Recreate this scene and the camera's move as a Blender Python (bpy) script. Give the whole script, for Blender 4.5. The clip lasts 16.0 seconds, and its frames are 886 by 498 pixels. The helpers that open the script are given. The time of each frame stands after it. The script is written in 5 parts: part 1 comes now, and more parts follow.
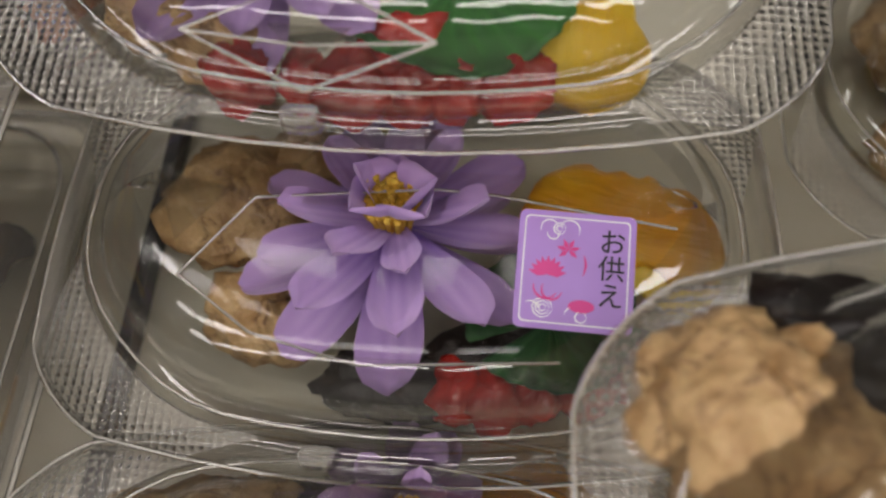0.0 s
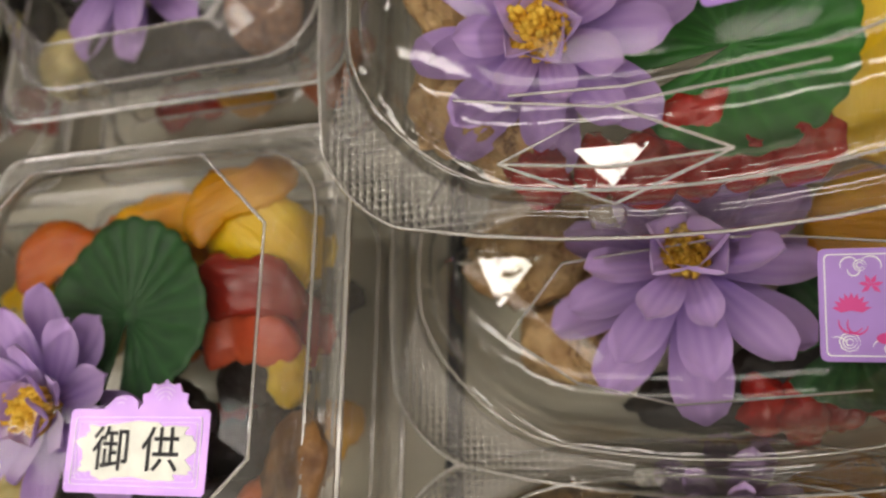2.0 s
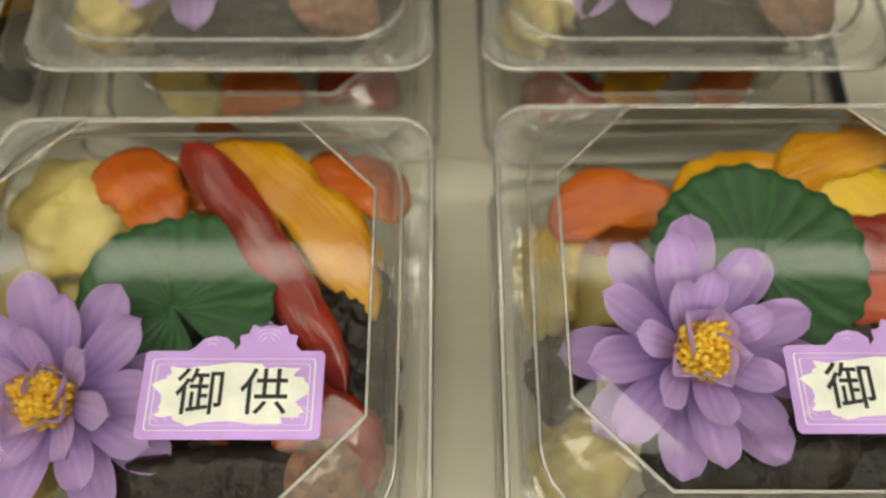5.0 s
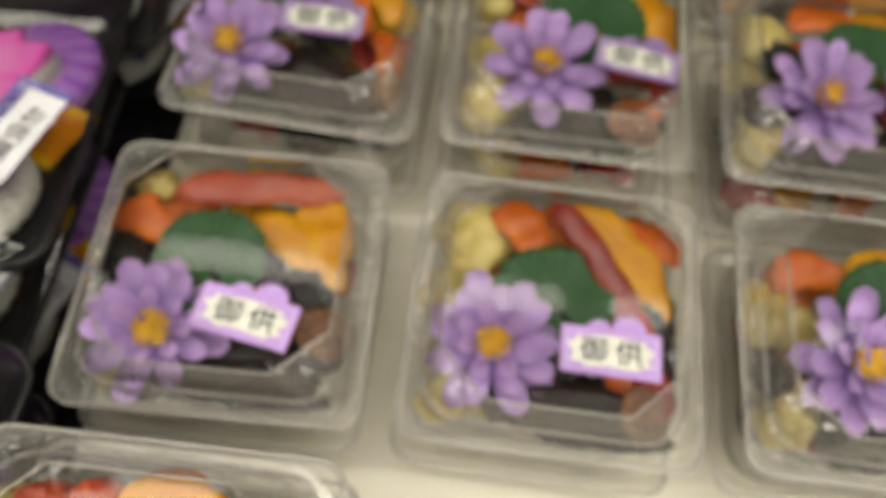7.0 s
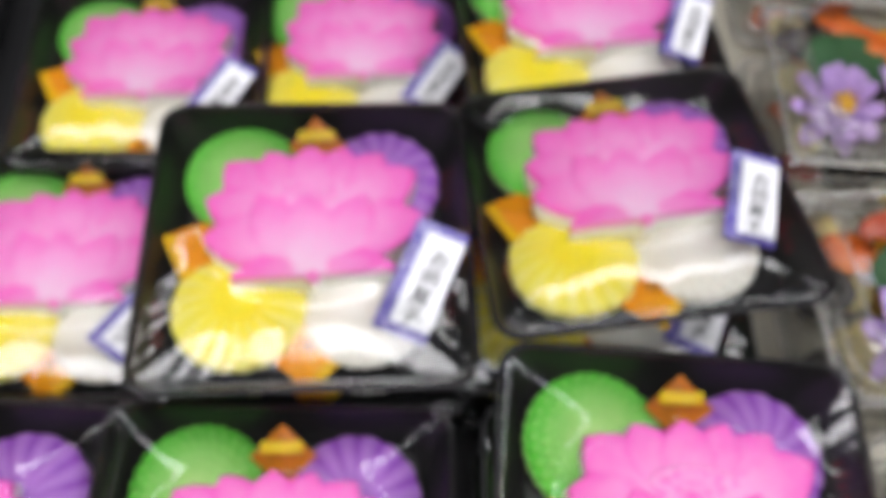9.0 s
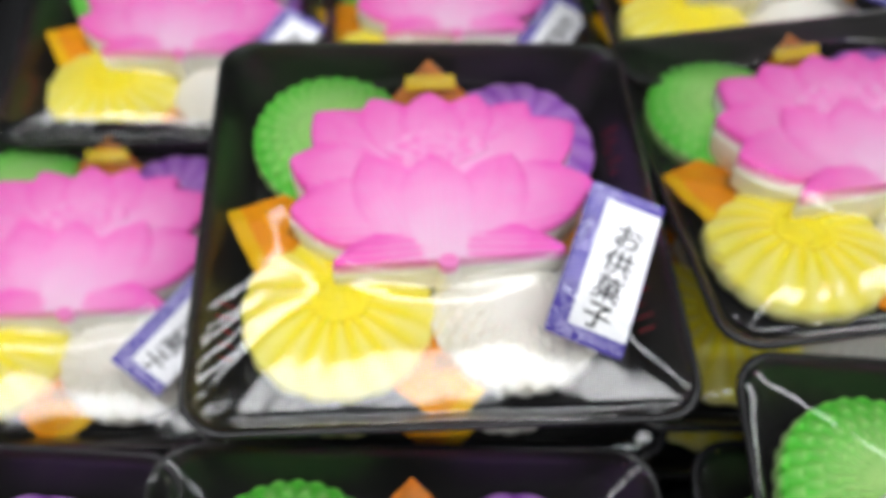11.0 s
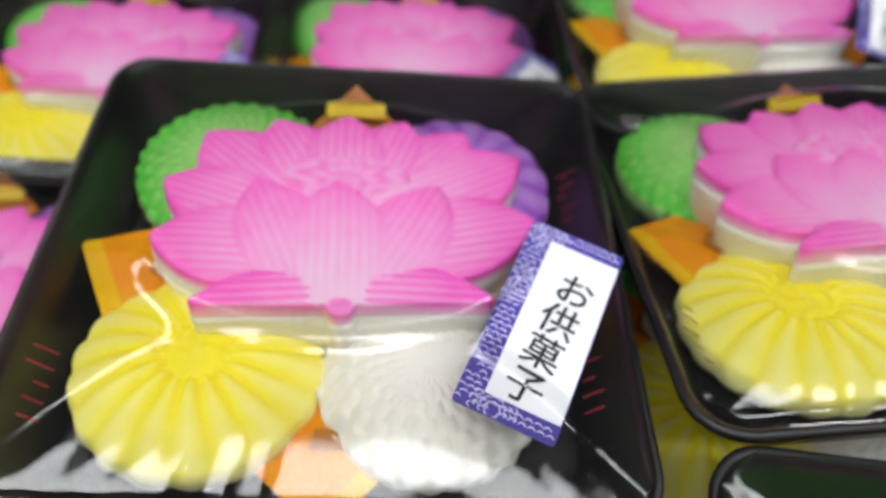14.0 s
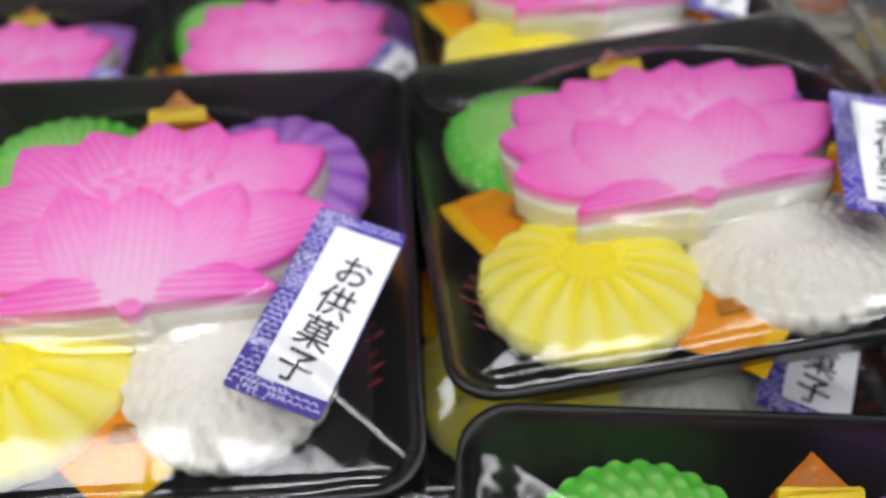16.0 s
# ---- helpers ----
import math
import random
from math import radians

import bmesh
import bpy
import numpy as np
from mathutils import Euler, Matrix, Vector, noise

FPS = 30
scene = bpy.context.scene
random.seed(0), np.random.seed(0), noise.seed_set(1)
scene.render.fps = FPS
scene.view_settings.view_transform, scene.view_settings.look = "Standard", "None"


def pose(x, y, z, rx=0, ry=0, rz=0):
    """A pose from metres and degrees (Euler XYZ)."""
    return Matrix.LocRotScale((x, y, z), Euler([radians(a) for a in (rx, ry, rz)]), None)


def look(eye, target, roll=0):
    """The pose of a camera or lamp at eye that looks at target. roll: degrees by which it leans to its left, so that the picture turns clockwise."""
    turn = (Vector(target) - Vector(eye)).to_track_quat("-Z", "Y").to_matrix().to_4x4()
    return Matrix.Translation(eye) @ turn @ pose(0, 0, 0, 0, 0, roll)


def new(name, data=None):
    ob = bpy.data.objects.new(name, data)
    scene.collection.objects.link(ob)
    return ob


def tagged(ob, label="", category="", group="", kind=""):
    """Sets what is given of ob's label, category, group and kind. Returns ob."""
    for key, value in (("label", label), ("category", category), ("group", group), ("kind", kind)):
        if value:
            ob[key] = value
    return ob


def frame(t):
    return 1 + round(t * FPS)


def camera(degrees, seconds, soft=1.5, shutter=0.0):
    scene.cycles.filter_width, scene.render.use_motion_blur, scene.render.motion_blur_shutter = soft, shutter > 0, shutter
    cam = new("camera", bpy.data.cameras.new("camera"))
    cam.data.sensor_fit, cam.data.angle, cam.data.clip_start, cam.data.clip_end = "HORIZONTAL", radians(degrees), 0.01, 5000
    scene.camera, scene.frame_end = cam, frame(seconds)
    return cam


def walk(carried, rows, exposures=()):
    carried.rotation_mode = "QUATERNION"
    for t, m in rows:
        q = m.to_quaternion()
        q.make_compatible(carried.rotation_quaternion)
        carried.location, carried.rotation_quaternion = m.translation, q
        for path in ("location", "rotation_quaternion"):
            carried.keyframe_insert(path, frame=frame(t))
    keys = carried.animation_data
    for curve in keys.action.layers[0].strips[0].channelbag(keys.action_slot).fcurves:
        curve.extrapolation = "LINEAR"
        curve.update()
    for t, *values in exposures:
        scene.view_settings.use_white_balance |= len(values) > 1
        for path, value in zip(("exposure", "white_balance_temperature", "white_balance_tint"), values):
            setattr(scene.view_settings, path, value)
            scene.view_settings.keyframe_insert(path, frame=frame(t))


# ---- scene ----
cam = camera(59.2, 16.0, soft=2.4)
cam.data.dof.use_dof = True
cam.data.dof.focus_distance = 0.205
cam.data.dof.aperture_fstop = 7.0
PATH = [
    (0, (0.3714, -0.0459, 0.2449), (0.3621, 0.0356, 0.0625), -2.63),
    (0.5, (0.3679, -0.0187, 0.2526), (0.3616, 0.0456, 0.0634), -2.23),
    (1, (0.3589, -0.0063, 0.2632), (0.3431, 0.0516, 0.0724), -13.27),
    (1.5, (0.3574, -0.0042, 0.2837), (0.3149, 0.0512, 0.0963), -37.84),
    (2, (0.3494, -0.0073, 0.2926), (0.2887, 0.0416, 0.1084), -52.52),
    (2.5, (0.2944, -0.0176, 0.3035), (0.2328, 0.0291, 0.1190), -53.32),
    (3, (0.2237, -0.0330, 0.3092), (0.1726, 0.0118, 0.1211), -47.73),
    (3.5, (0.1788, -0.0529, 0.3025), (0.1414, 0.0032, 0.1143), -31.74),
    (6, (0.0445, -0.0672, 0.3067), (0.0540, 0.0180, 0.1260), 5.32),
    (6.5, (0.0224, -0.1023, 0.3717), (0.0296, -0.0151, 0.1918), 6.83),
    (7, (-0.0583, -0.1404, 0.4456), (-0.0591, -0.0514, 0.2665), 7.00),
    (7.5, (-0.1515, -0.1656, 0.5150), (-0.1596, -0.0743, 0.3373), 0.82),
    (8, (-0.2556, -0.1789, 0.5490), (-0.2620, -0.0847, 0.3727), -3.36),
    (8.5, (-0.3858, -0.1838, 0.5352), (-0.3850, -0.0922, 0.3574), 1.00),
    (9, (-0.4918, -0.2016, 0.5113), (-0.4851, -0.1069, 0.3352), 5.59),
    (9.5, (-0.5207, -0.2086, 0.4943), (-0.5129, -0.1115, 0.3196), 6.08),
    (10, (-0.5565, -0.2048, 0.4554), (-0.5476, -0.1033, 0.2833), 6.00),
    (12.5, (-0.5797, -0.1068, 0.2861), (-0.5683, 0.0087, 0.1232), 7.54),
    (13, (-0.5731, -0.1251, 0.2833), (-0.5644, -0.0015, 0.1263), 6.54),
    (13.5, (-0.5515, -0.1366, 0.2866), (-0.5448, -0.0084, 0.1332), 6.16),
    (14, (-0.5284, -0.1444, 0.2938), (-0.5238, -0.0138, 0.1424), 6.57),
    (14.5, (-0.5087, -0.1451, 0.3020), (-0.5103, -0.0155, 0.1497), 5.64),
    (15, (-0.4898, -0.1520, 0.3217), (-0.5015, -0.0241, 0.1684), 3.86),
    (15.5, (-0.4807, -0.1452, 0.3211), (-0.4894, -0.0187, 0.1664), 2.20),
    (16, (-0.4502, -0.1512, 0.3061), (-0.4475, -0.0235, 0.1523), 0.79),
]
EXPOSURES = [(0.0, 0.08, 6600, 16), (1.5, 0.04, 6900, 17), (3.5, 0.33, 7200, 1), (6.5, 0.33, 7300, 6), (7.5, 0.58, 6600, 11), (9.0, 0.72, 6050, 14), (10.0, 0.76, 5950, 13), (12.5, 0.68, 6050, 8), (14.5, 0.62, 5950, 10), (16.0, 0.64, 5950, 13)]
walk(cam, [(t, look(eye, target, roll)) for t, eye, target, roll in PATH], EXPOSURES)

# ---- light: rows of ceiling panels in a shop ----
PANEL_POWER = 6.7
world = bpy.data.worlds.new("shop_air")
scene.world = world
world.use_nodes = True
world.node_tree.nodes["Background"].inputs[0].default_value = (0.9, 0.95, 1.0, 1)
world.node_tree.nodes["Background"].inputs[1].default_value = 0.02


# ---- materials ----
def mat(name):
    m = bpy.data.materials.new(name)
    m.use_nodes = True
    nt = m.node_tree
    return m, nt, nt.nodes["Principled BSDF"]


def noise_mix(nt, c1, c2, scale, detail=4.0, lo=0.3, hi=0.7, coord="Object"):
    tc = nt.nodes.new("ShaderNodeTexCoord")
    n = nt.nodes.new("ShaderNodeTexNoise")
    n.inputs["Scale"].default_value = scale
    n.inputs["Detail"].default_value = detail
    nt.links.new(tc.outputs[coord], n.inputs["Vector"])
    ramp = nt.nodes.new("ShaderNodeValToRGB")
    ramp.color_ramp.elements[0].position, ramp.color_ramp.elements[1].position = lo, hi
    ramp.color_ramp.elements[0].color, ramp.color_ramp.elements[1].color = (*c1, 1), (*c2, 1)
    nt.links.new(n.outputs["Fac"], ramp.inputs["Fac"])
    return tc, n, ramp


def bump(nt, height, bsdf, strength=0.3, distance=0.001):
    b = nt.nodes.new("ShaderNodeBump")
    b.inputs["Strength"].default_value = strength
    b.inputs["Distance"].default_value = distance
    nt.links.new(height, b.inputs["Height"])
    nt.links.new(b.outputs["Normal"], bsdf.inputs["Normal"])
    return b


def organic(name, c1, c2, scale=90, rough=0.4, sss=0.15, bump_scale=260, bump_d=0.0008, coat=0.0, lo=0.3, hi=0.7, grain=1.0, radius=(0.012, 0.006, 0.003)):
    """Fruit, sugar, cloth: two colours by coarse noise, fine relief, a little light passing through."""
    m, nt, b = mat(name)
    tc, n, ramp = noise_mix(nt, c1, c2, scale, lo=lo, hi=hi)
    oi = nt.nodes.new("ShaderNodeObjectInfo")
    hsv = nt.nodes.new("ShaderNodeHueSaturation")
    mr = nt.nodes.new("ShaderNodeMapRange")
    mr.inputs["To Min"].default_value, mr.inputs["To Max"].default_value = 0.85, 1.15
    nt.links.new(oi.outputs["Random"], mr.inputs["Value"])
    nt.links.new(mr.outputs["Result"], hsv.inputs["Value"])
    nt.links.new(ramp.outputs["Color"], hsv.inputs["Color"])
    nt.links.new(hsv.outputs["Color"], b.inputs["Base Color"])
    b.inputs["Roughness"].default_value = rough
    if sss:
        b.inputs["Subsurface Weight"].default_value = sss
        b.inputs["Subsurface Radius"].default_value = radius
        b.inputs["Subsurface Scale"].default_value = 0.5
    b.inputs["Coat Weight"].default_value = coat
    b.inputs["Coat Roughness"].default_value = 0.2
    f = nt.nodes.new("ShaderNodeTexNoise")
    f.inputs["Scale"].default_value = bump_scale
    f.inputs["Detail"].default_value = 5
    mp = nt.nodes.new("ShaderNodeMapping")
    mp.inputs["Scale"].default_value = (grain, 1, 1)
    nt.links.new(tc.outputs["Object"], mp.inputs["Vector"])
    nt.links.new(mp.outputs[0], f.inputs["Vector"])
    bump(nt, f.outputs["Fac"], b, 0.6, bump_d)
    return m


def veined(m, dark):
    """Lays thin dark wrinkles and speckles over a skin."""
    nt = m.node_tree
    b = nt.nodes["Principled BSDF"]
    under = b.inputs["Base Color"].links[0].from_socket
    tc = nt.nodes.new("ShaderNodeTexCoord")
    veins = []
    for scale, lo, hi in ((55, 0.0, 0.045), (170, 0.0, 0.05)):
        n = nt.nodes.new("ShaderNodeTexNoise")
        n.inputs["Scale"].default_value, n.inputs["Detail"].default_value, n.inputs["Distortion"].default_value = scale, 3, 0.8
        nt.links.new(tc.outputs["Object"], n.inputs["Vector"])
        off = nt.nodes.new("ShaderNodeMath")
        off.operation, off.inputs[1].default_value = "SUBTRACT", 0.52
        ab = nt.nodes.new("ShaderNodeMath")
        ab.operation = "ABSOLUTE"
        mr = nt.nodes.new("ShaderNodeMapRange")
        mr.inputs["From Min"].default_value, mr.inputs["From Max"].default_value = lo, hi
        mr.inputs["To Min"].default_value, mr.inputs["To Max"].default_value = 0.75, 0.0
        nt.links.new(n.outputs["Fac"], off.inputs[0])
        nt.links.new(off.outputs[0], ab.inputs[0])
        nt.links.new(ab.outputs[0], mr.inputs["Value"])
        veins.append(mr.outputs["Result"])
    top = nt.nodes.new("ShaderNodeMath")
    top.operation = "MULTIPLY"
    nt.links.new(veins[0], top.inputs[0])
    nt.links.new(veins[1], top.inputs[1])
    both = nt.nodes.new("ShaderNodeMath")
    both.operation, both.use_clamp = "MULTIPLY_ADD", True
    both.inputs[1].default_value = 0.45
    nt.links.new(veins[0], both.inputs[0])
    nt.links.new(top.outputs[0], both.inputs[2])
    mix = nt.nodes.new("ShaderNodeMix")
    mix.data_type = "RGBA"
    mix.inputs[7].default_value = (*dark, 1)
    nt.links.new(both.outputs[0], mix.inputs[0])
    nt.links.new(under, mix.inputs[6])
    nt.links.new(mix.outputs[2], b.inputs["Base Color"])
    return m


def plain(name, c, rough=0.5, metal=0.0, vary=0.08, scale=40):
    m, nt, b = mat(name)
    dark = tuple(v * (1 - vary) for v in c)
    lite = tuple(min(1, v * (1 + vary)) for v in c)
    _, _, ramp = noise_mix(nt, dark, lite, scale)
    nt.links.new(ramp.outputs["Color"], b.inputs["Base Color"])
    b.inputs["Roughness"].default_value = rough
    b.inputs["Metallic"].default_value = metal
    return m


def clear_plastic(name, rough=0.06, haze=0.03, wave=0.0006, wave_scale=28, dimples=0, ior=1.45, tint=(0.97, 0.975, 0.96), gloss=1.0):
    """Thin clear sheet: light passes straight on, with gloss by Fresnel and a breath of haze."""
    m = bpy.data.materials.new(name)
    m.use_nodes = True
    nt = m.node_tree
    nt.nodes.remove(nt.nodes["Principled BSDF"])
    out = nt.nodes["Material Output"]
    tr = nt.nodes.new("ShaderNodeBsdfTransparent")
    tr.inputs["Color"].default_value = (*tint, 1)
    gl = nt.nodes.new("ShaderNodeBsdfGlossy")
    gl.inputs["Roughness"].default_value = rough
    df = nt.nodes.new("ShaderNodeBsdfDiffuse")
    df.inputs["Color"].default_value = (0.9, 0.87, 0.78, 1)
    fr = nt.nodes.new("ShaderNodeFresnel")
    fr.inputs["IOR"].default_value = ior
    mul = nt.nodes.new("ShaderNodeMath")
    mul.operation = "MULTIPLY"
    mul.inputs[1].default_value = gloss
    mul.use_clamp = True
    tc = nt.nodes.new("ShaderNodeTexCoord")
    n = nt.nodes.new("ShaderNodeTexNoise")
    n.inputs["Scale"].default_value = wave_scale
    n.inputs["Detail"].default_value = 2
    nt.links.new(tc.outputs["Object"], n.inputs["Vector"])
    bp = nt.nodes.new("ShaderNodeBump")
    bp.inputs["Strength"].default_value = 0.5
    bp.inputs["Distance"].default_value = wave
    nt.links.new(n.outputs["Fac"], bp.inputs["Height"])
    normal = bp.outputs["Normal"]
    if dimples:
        v = nt.nodes.new("ShaderNodeTexVoronoi")
        v.inputs["Scale"].default_value = dimples
        v.inputs["Randomness"].default_value = 0.15
        nt.links.new(tc.outputs["Object"], v.inputs["Vector"])
        b2 = nt.nodes.new("ShaderNodeBump")
        b2.inputs["Strength"].default_value = 1.0
        b2.inputs["Distance"].default_value = 0.0016
        nt.links.new(v.outputs["Distance"], b2.inputs["Height"])
        normal = b2.outputs["Normal"]
    for node in (gl, fr):
        nt.links.new(normal, node.inputs["Normal"])
    m1, m2 = nt.nodes.new("ShaderNodeMixShader"), nt.nodes.new("ShaderNodeMixShader")
    m1.inputs[0].default_value = haze
    nt.links.new(tr.outputs[0], m1.inputs[1])
    nt.links.new(df.outputs[0], m1.inputs[2])
    nt.links.new(fr.outputs[0], mul.inputs[0])
    nt.links.new(mul.outputs[0], m2.inputs[0])
    nt.links.new(m1.outputs[0], m2.inputs[1])
    nt.links.new(gl.outputs[0], m2.inputs[2])
    nt.links.new(m2.outputs[0], out.inputs["Surface"])
    return m


def tinted(name, c0, c1, rough=0.6, sss=0.1, bump_scale=500, bump_d=0.0003, sheen=0.0, coat=0.0):
    """Two pigments mixed by the mesh's own 'tint' values, as sprayed or dyed on."""
    m, nt, b = mat(name)
    at = nt.nodes.new("ShaderNodeAttribute")
    at.attribute_name = "tint"
    tc = nt.nodes.new("ShaderNodeTexCoord")
    n = nt.nodes.new("ShaderNodeTexNoise")
    n.inputs["Scale"].default_value = 120
    nt.links.new(tc.outputs["Object"], n.inputs["Vector"])
    ad = nt.nodes.new("ShaderNodeMath")
    ad.operation = "MULTIPLY_ADD"
    ad.inputs[1].default_value, ad.use_clamp = 0.35, True
    nt.links.new(n.outputs["Fac"], ad.inputs[0])
    sub = nt.nodes.new("ShaderNodeMath")
    sub.operation = "SUBTRACT"
    sub.inputs[1].default_value = 0.17
    nt.links.new(at.outputs["Fac"], sub.inputs[0])
    nt.links.new(sub.outputs[0], ad.inputs[2])
    ramp = nt.nodes.new("ShaderNodeValToRGB")
    ramp.color_ramp.elements[0].color, ramp.color_ramp.elements[1].color = (*c0, 1), (*c1, 1)
    nt.links.new(ad.outputs[0], ramp.inputs["Fac"])
    nt.links.new(ramp.outputs["Color"], b.inputs["Base Color"])
    b.inputs["Roughness"].default_value = rough
    b.inputs["Sheen Weight"].default_value = sheen
    b.inputs["Coat Weight"].default_value = coat
    if sss:
        b.inputs["Subsurface Weight"].default_value = sss
        b.inputs["Subsurface Radius"].default_value = (0.006, 0.004, 0.004)
        b.inputs["Subsurface Scale"].default_value = 0.4
    f = nt.nodes.new("ShaderNodeTexNoise")
    f.inputs["Scale"].default_value = bump_scale
    f.inputs["Detail"].default_value = 4
    nt.links.new(tc.outputs["Object"], f.inputs["Vector"])
    bump(nt, f.outputs["Fac"], b, 0.5, bump_d)
    return m


PET = clear_plastic("clear_lid_plastic", rough=0.045, haze=0.003, wave=0.0004, wave_scale=22, gloss=0.8)
PET_BASE = clear_plastic("clear_base_plastic", rough=0.1, haze=0.014, wave=0.0008)
# Grey tint paints in the dark bands that the bowed walls mirror.
PET_BOW = clear_plastic("bowed_lid_plastic", rough=0.05, haze=0.02, wave=0.0013, wave_scale=45, gloss=2.7, tint=(0.9, 0.905, 0.88))
# Cream haze in walls and flanges paints in brightness from lamps and stacked layers.
PET_WALL = clear_plastic("clear_wall_plastic", rough=0.09, haze=0.11, wave=0.0016, wave_scale=60, gloss=1.8)
PET_DIMPLE = clear_plastic("dimpled_plastic", rough=0.1, haze=0.18, dimples=420, gloss=4.0)
PET_FINE = clear_plastic("finely_dimpled_plastic", rough=0.12, haze=0.2, dimples=800, gloss=1.6)
# Milky white haze paints lamp glints along folds, creases and rims.
PET_EDGE = clear_plastic("whitened_plastic_fold", rough=0.12, haze=0.46, gloss=3.4)
FILM = clear_plastic("stretch_film", rough=0.05, haze=0.003, wave=0.0003, wave_scale=14, ior=1.45, gloss=1.6)
# Boosted gloss for the glint sheets set over the lid creases.
GLINT_PLASTIC = clear_plastic("creased_plastic_facet", rough=0.05, haze=0.0, wave=0.0008, wave_scale=90, gloss=3.6)
MANGO = organic("dried_mango", (0.64, 0.24, 0.001), (0.84, 0.43, 0.003), 45, 0.35, 0.1, 260, 0.003, 0.2, grain=0.22)
MANGO_YELLOW = organic("yellow_mango", (0.8, 0.47, 0.004), (0.9, 0.63, 0.012), 40, 0.35, 0.1, 260, 0.002, 0.2, grain=0.22)
ORANGE = organic("dried_papaya", (0.55, 0.085, 0.002), (0.76, 0.19, 0.005), 45, 0.35, 0.1, 260, 0.0025, 0.2, grain=0.3)
RED = organic("red_papaya", (0.22, 0.008, 0.006), (0.42, 0.03, 0.012), 50, 0.25, 0.2, 240, 0.0025, 0.5, grain=0.3)
CORAL = organic("coral_papaya", (0.46, 0.05, 0.02), (0.64, 0.12, 0.04), 50, 0.35, 0.1, 240, 0.0025, 0.4, grain=0.3)
PINEAPPLE = organic("dried_pineapple", (0.55, 0.43, 0.11), (0.72, 0.6, 0.24), 70, 0.4, 0.3, 180, 0.0025, 0.3)
PRUNE = organic("prune", (0.004, 0.0025, 0.002), (0.016, 0.008, 0.006), 70, 0.4, 0.0, 160, 0.004, 0.05)
FIG = organic("dried_fig", (0.14, 0.055, 0.018), (0.36, 0.18, 0.06), 90, 0.5, 0.1, 170, 0.0025, 0.1)
FIG_CUT = organic("fig_flesh", (0.1, 0.03, 0.012), (0.3, 0.13, 0.05), 240, 0.35, 0.1, 500, 0.0025, 0.3)
TAN = veined(organic("dried_fig_pale", (0.36, 0.2, 0.075), (0.6, 0.4, 0.19), 120, 0.55, 0.1, 230, 0.005, 0.12, 0.3, 0.6), (0.13, 0.055, 0.018))
CHERRY = organic("candied_cherry", (0.35, 0.008, 0.01), (0.62, 0.035, 0.02), 60, 0.18, 0.25, 120, 0.0015, 0.6)
BROWN_BEAN = organic("brown_jelly", (0.006, 0.003, 0.002), (0.024, 0.01, 0.005), 80, 0.4, 0.0, 190, 0.004, 0.1)
PETAL = tinted("lilac_cloth", (0.17, 0.07, 0.46), (0.6, 0.4, 0.76), 0.7, 0.08, 900, 0.0002, 0.3)
STAMEN = organic("yellow_stamen", (0.7, 0.36, 0.015), (0.9, 0.62, 0.08), 300, 0.7, 0.0, 700, 0.002)
LEAF = tinted("green_cloth_leaf", (0.008, 0.05, 0.016), (0.05, 0.19, 0.05), 0.5, 0.0, 500, 0.0004)
LEAF_BRIGHT = tinted("bright_green_leaf", (0.01, 0.09, 0.016), (0.05, 0.3, 0.04), 0.45, 0.0, 500, 0.0004)
SUGAR_PINK = tinted("pink_sugar", (0.97, 0.68, 0.89), (0.97, 0.105, 0.63), 0.5, 0.12, 700, 0.0002)
SUGAR_WHITE = organic("white_sugar", (0.84, 0.82, 0.76), (0.9, 0.88, 0.84), 60, 0.6, 0.15, 400, 0.0008, 0.0, radius=(0.006, 0.005, 0.004))
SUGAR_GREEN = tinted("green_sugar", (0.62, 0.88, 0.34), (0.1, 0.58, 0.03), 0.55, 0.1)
SUGAR_YELLOW = tinted("yellow_sugar", (0.96, 0.92, 0.42), (0.96, 0.82, 0.002), 0.6, 0.1)
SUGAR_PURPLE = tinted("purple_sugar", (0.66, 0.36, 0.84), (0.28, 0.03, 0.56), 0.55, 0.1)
SUGAR_CREAM = tinted("cream_sugar", (0.9, 0.89, 0.83), (0.84, 0.81, 0.73), 0.6, 0.1, 300, 0.0008)
PACKET = organic("orange_packet", (0.82, 0.26, 0.001), (0.9, 0.4, 0.002), 30, 0.3, 0.0, 90, 0.0012, 0.25)
PACKET_SEAL = organic("yellow_packet_seal", (0.82, 0.46, 0.002), (0.9, 0.56, 0.004), 60, 0.3, 0.0, 120, 0.0008, 0.25)
for one in (PACKET, PACKET_SEAL):
    one.node_tree.nodes["Principled BSDF"].inputs["Specular IOR Level"].default_value = 0.15
    one.node_tree.nodes["Principled BSDF"].inputs["Coat Weight"].default_value = 0.05
AMBER = plain("amber_cellophane", (0.62, 0.2, 0.004), 0.35, 0.0, 0.25, 60)
PACKET_PRINT = plain("brown_packet_print", (0.4, 0.16, 0.004), 0.4)
# Bright non-metal yellow holds the lamp glint of the foil crimps.
FOIL = plain("gold_foil", (0.98, 0.74, 0.004), 0.35, 0.0)
BLACK = plain("black_tray_plastic", (0.009, 0.009, 0.01), 0.3, 0.0, 0.3, 30)
TRAY_RED = plain("red_tray_print", (0.25, 0.02, 0.03), 0.3)
LILAC = plain("lilac_foil_sticker", (0.58, 0.36, 0.78), 0.3, 0.7, 0.12, 60)
LILAC_PAPER = plain("lilac_sticker", (0.42, 0.24, 0.66), 0.4, 0.0, 0.06, 60)
LILAC_PALE = plain("pale_lilac_print", (0.72, 0.58, 0.85), 0.4, 0.2)
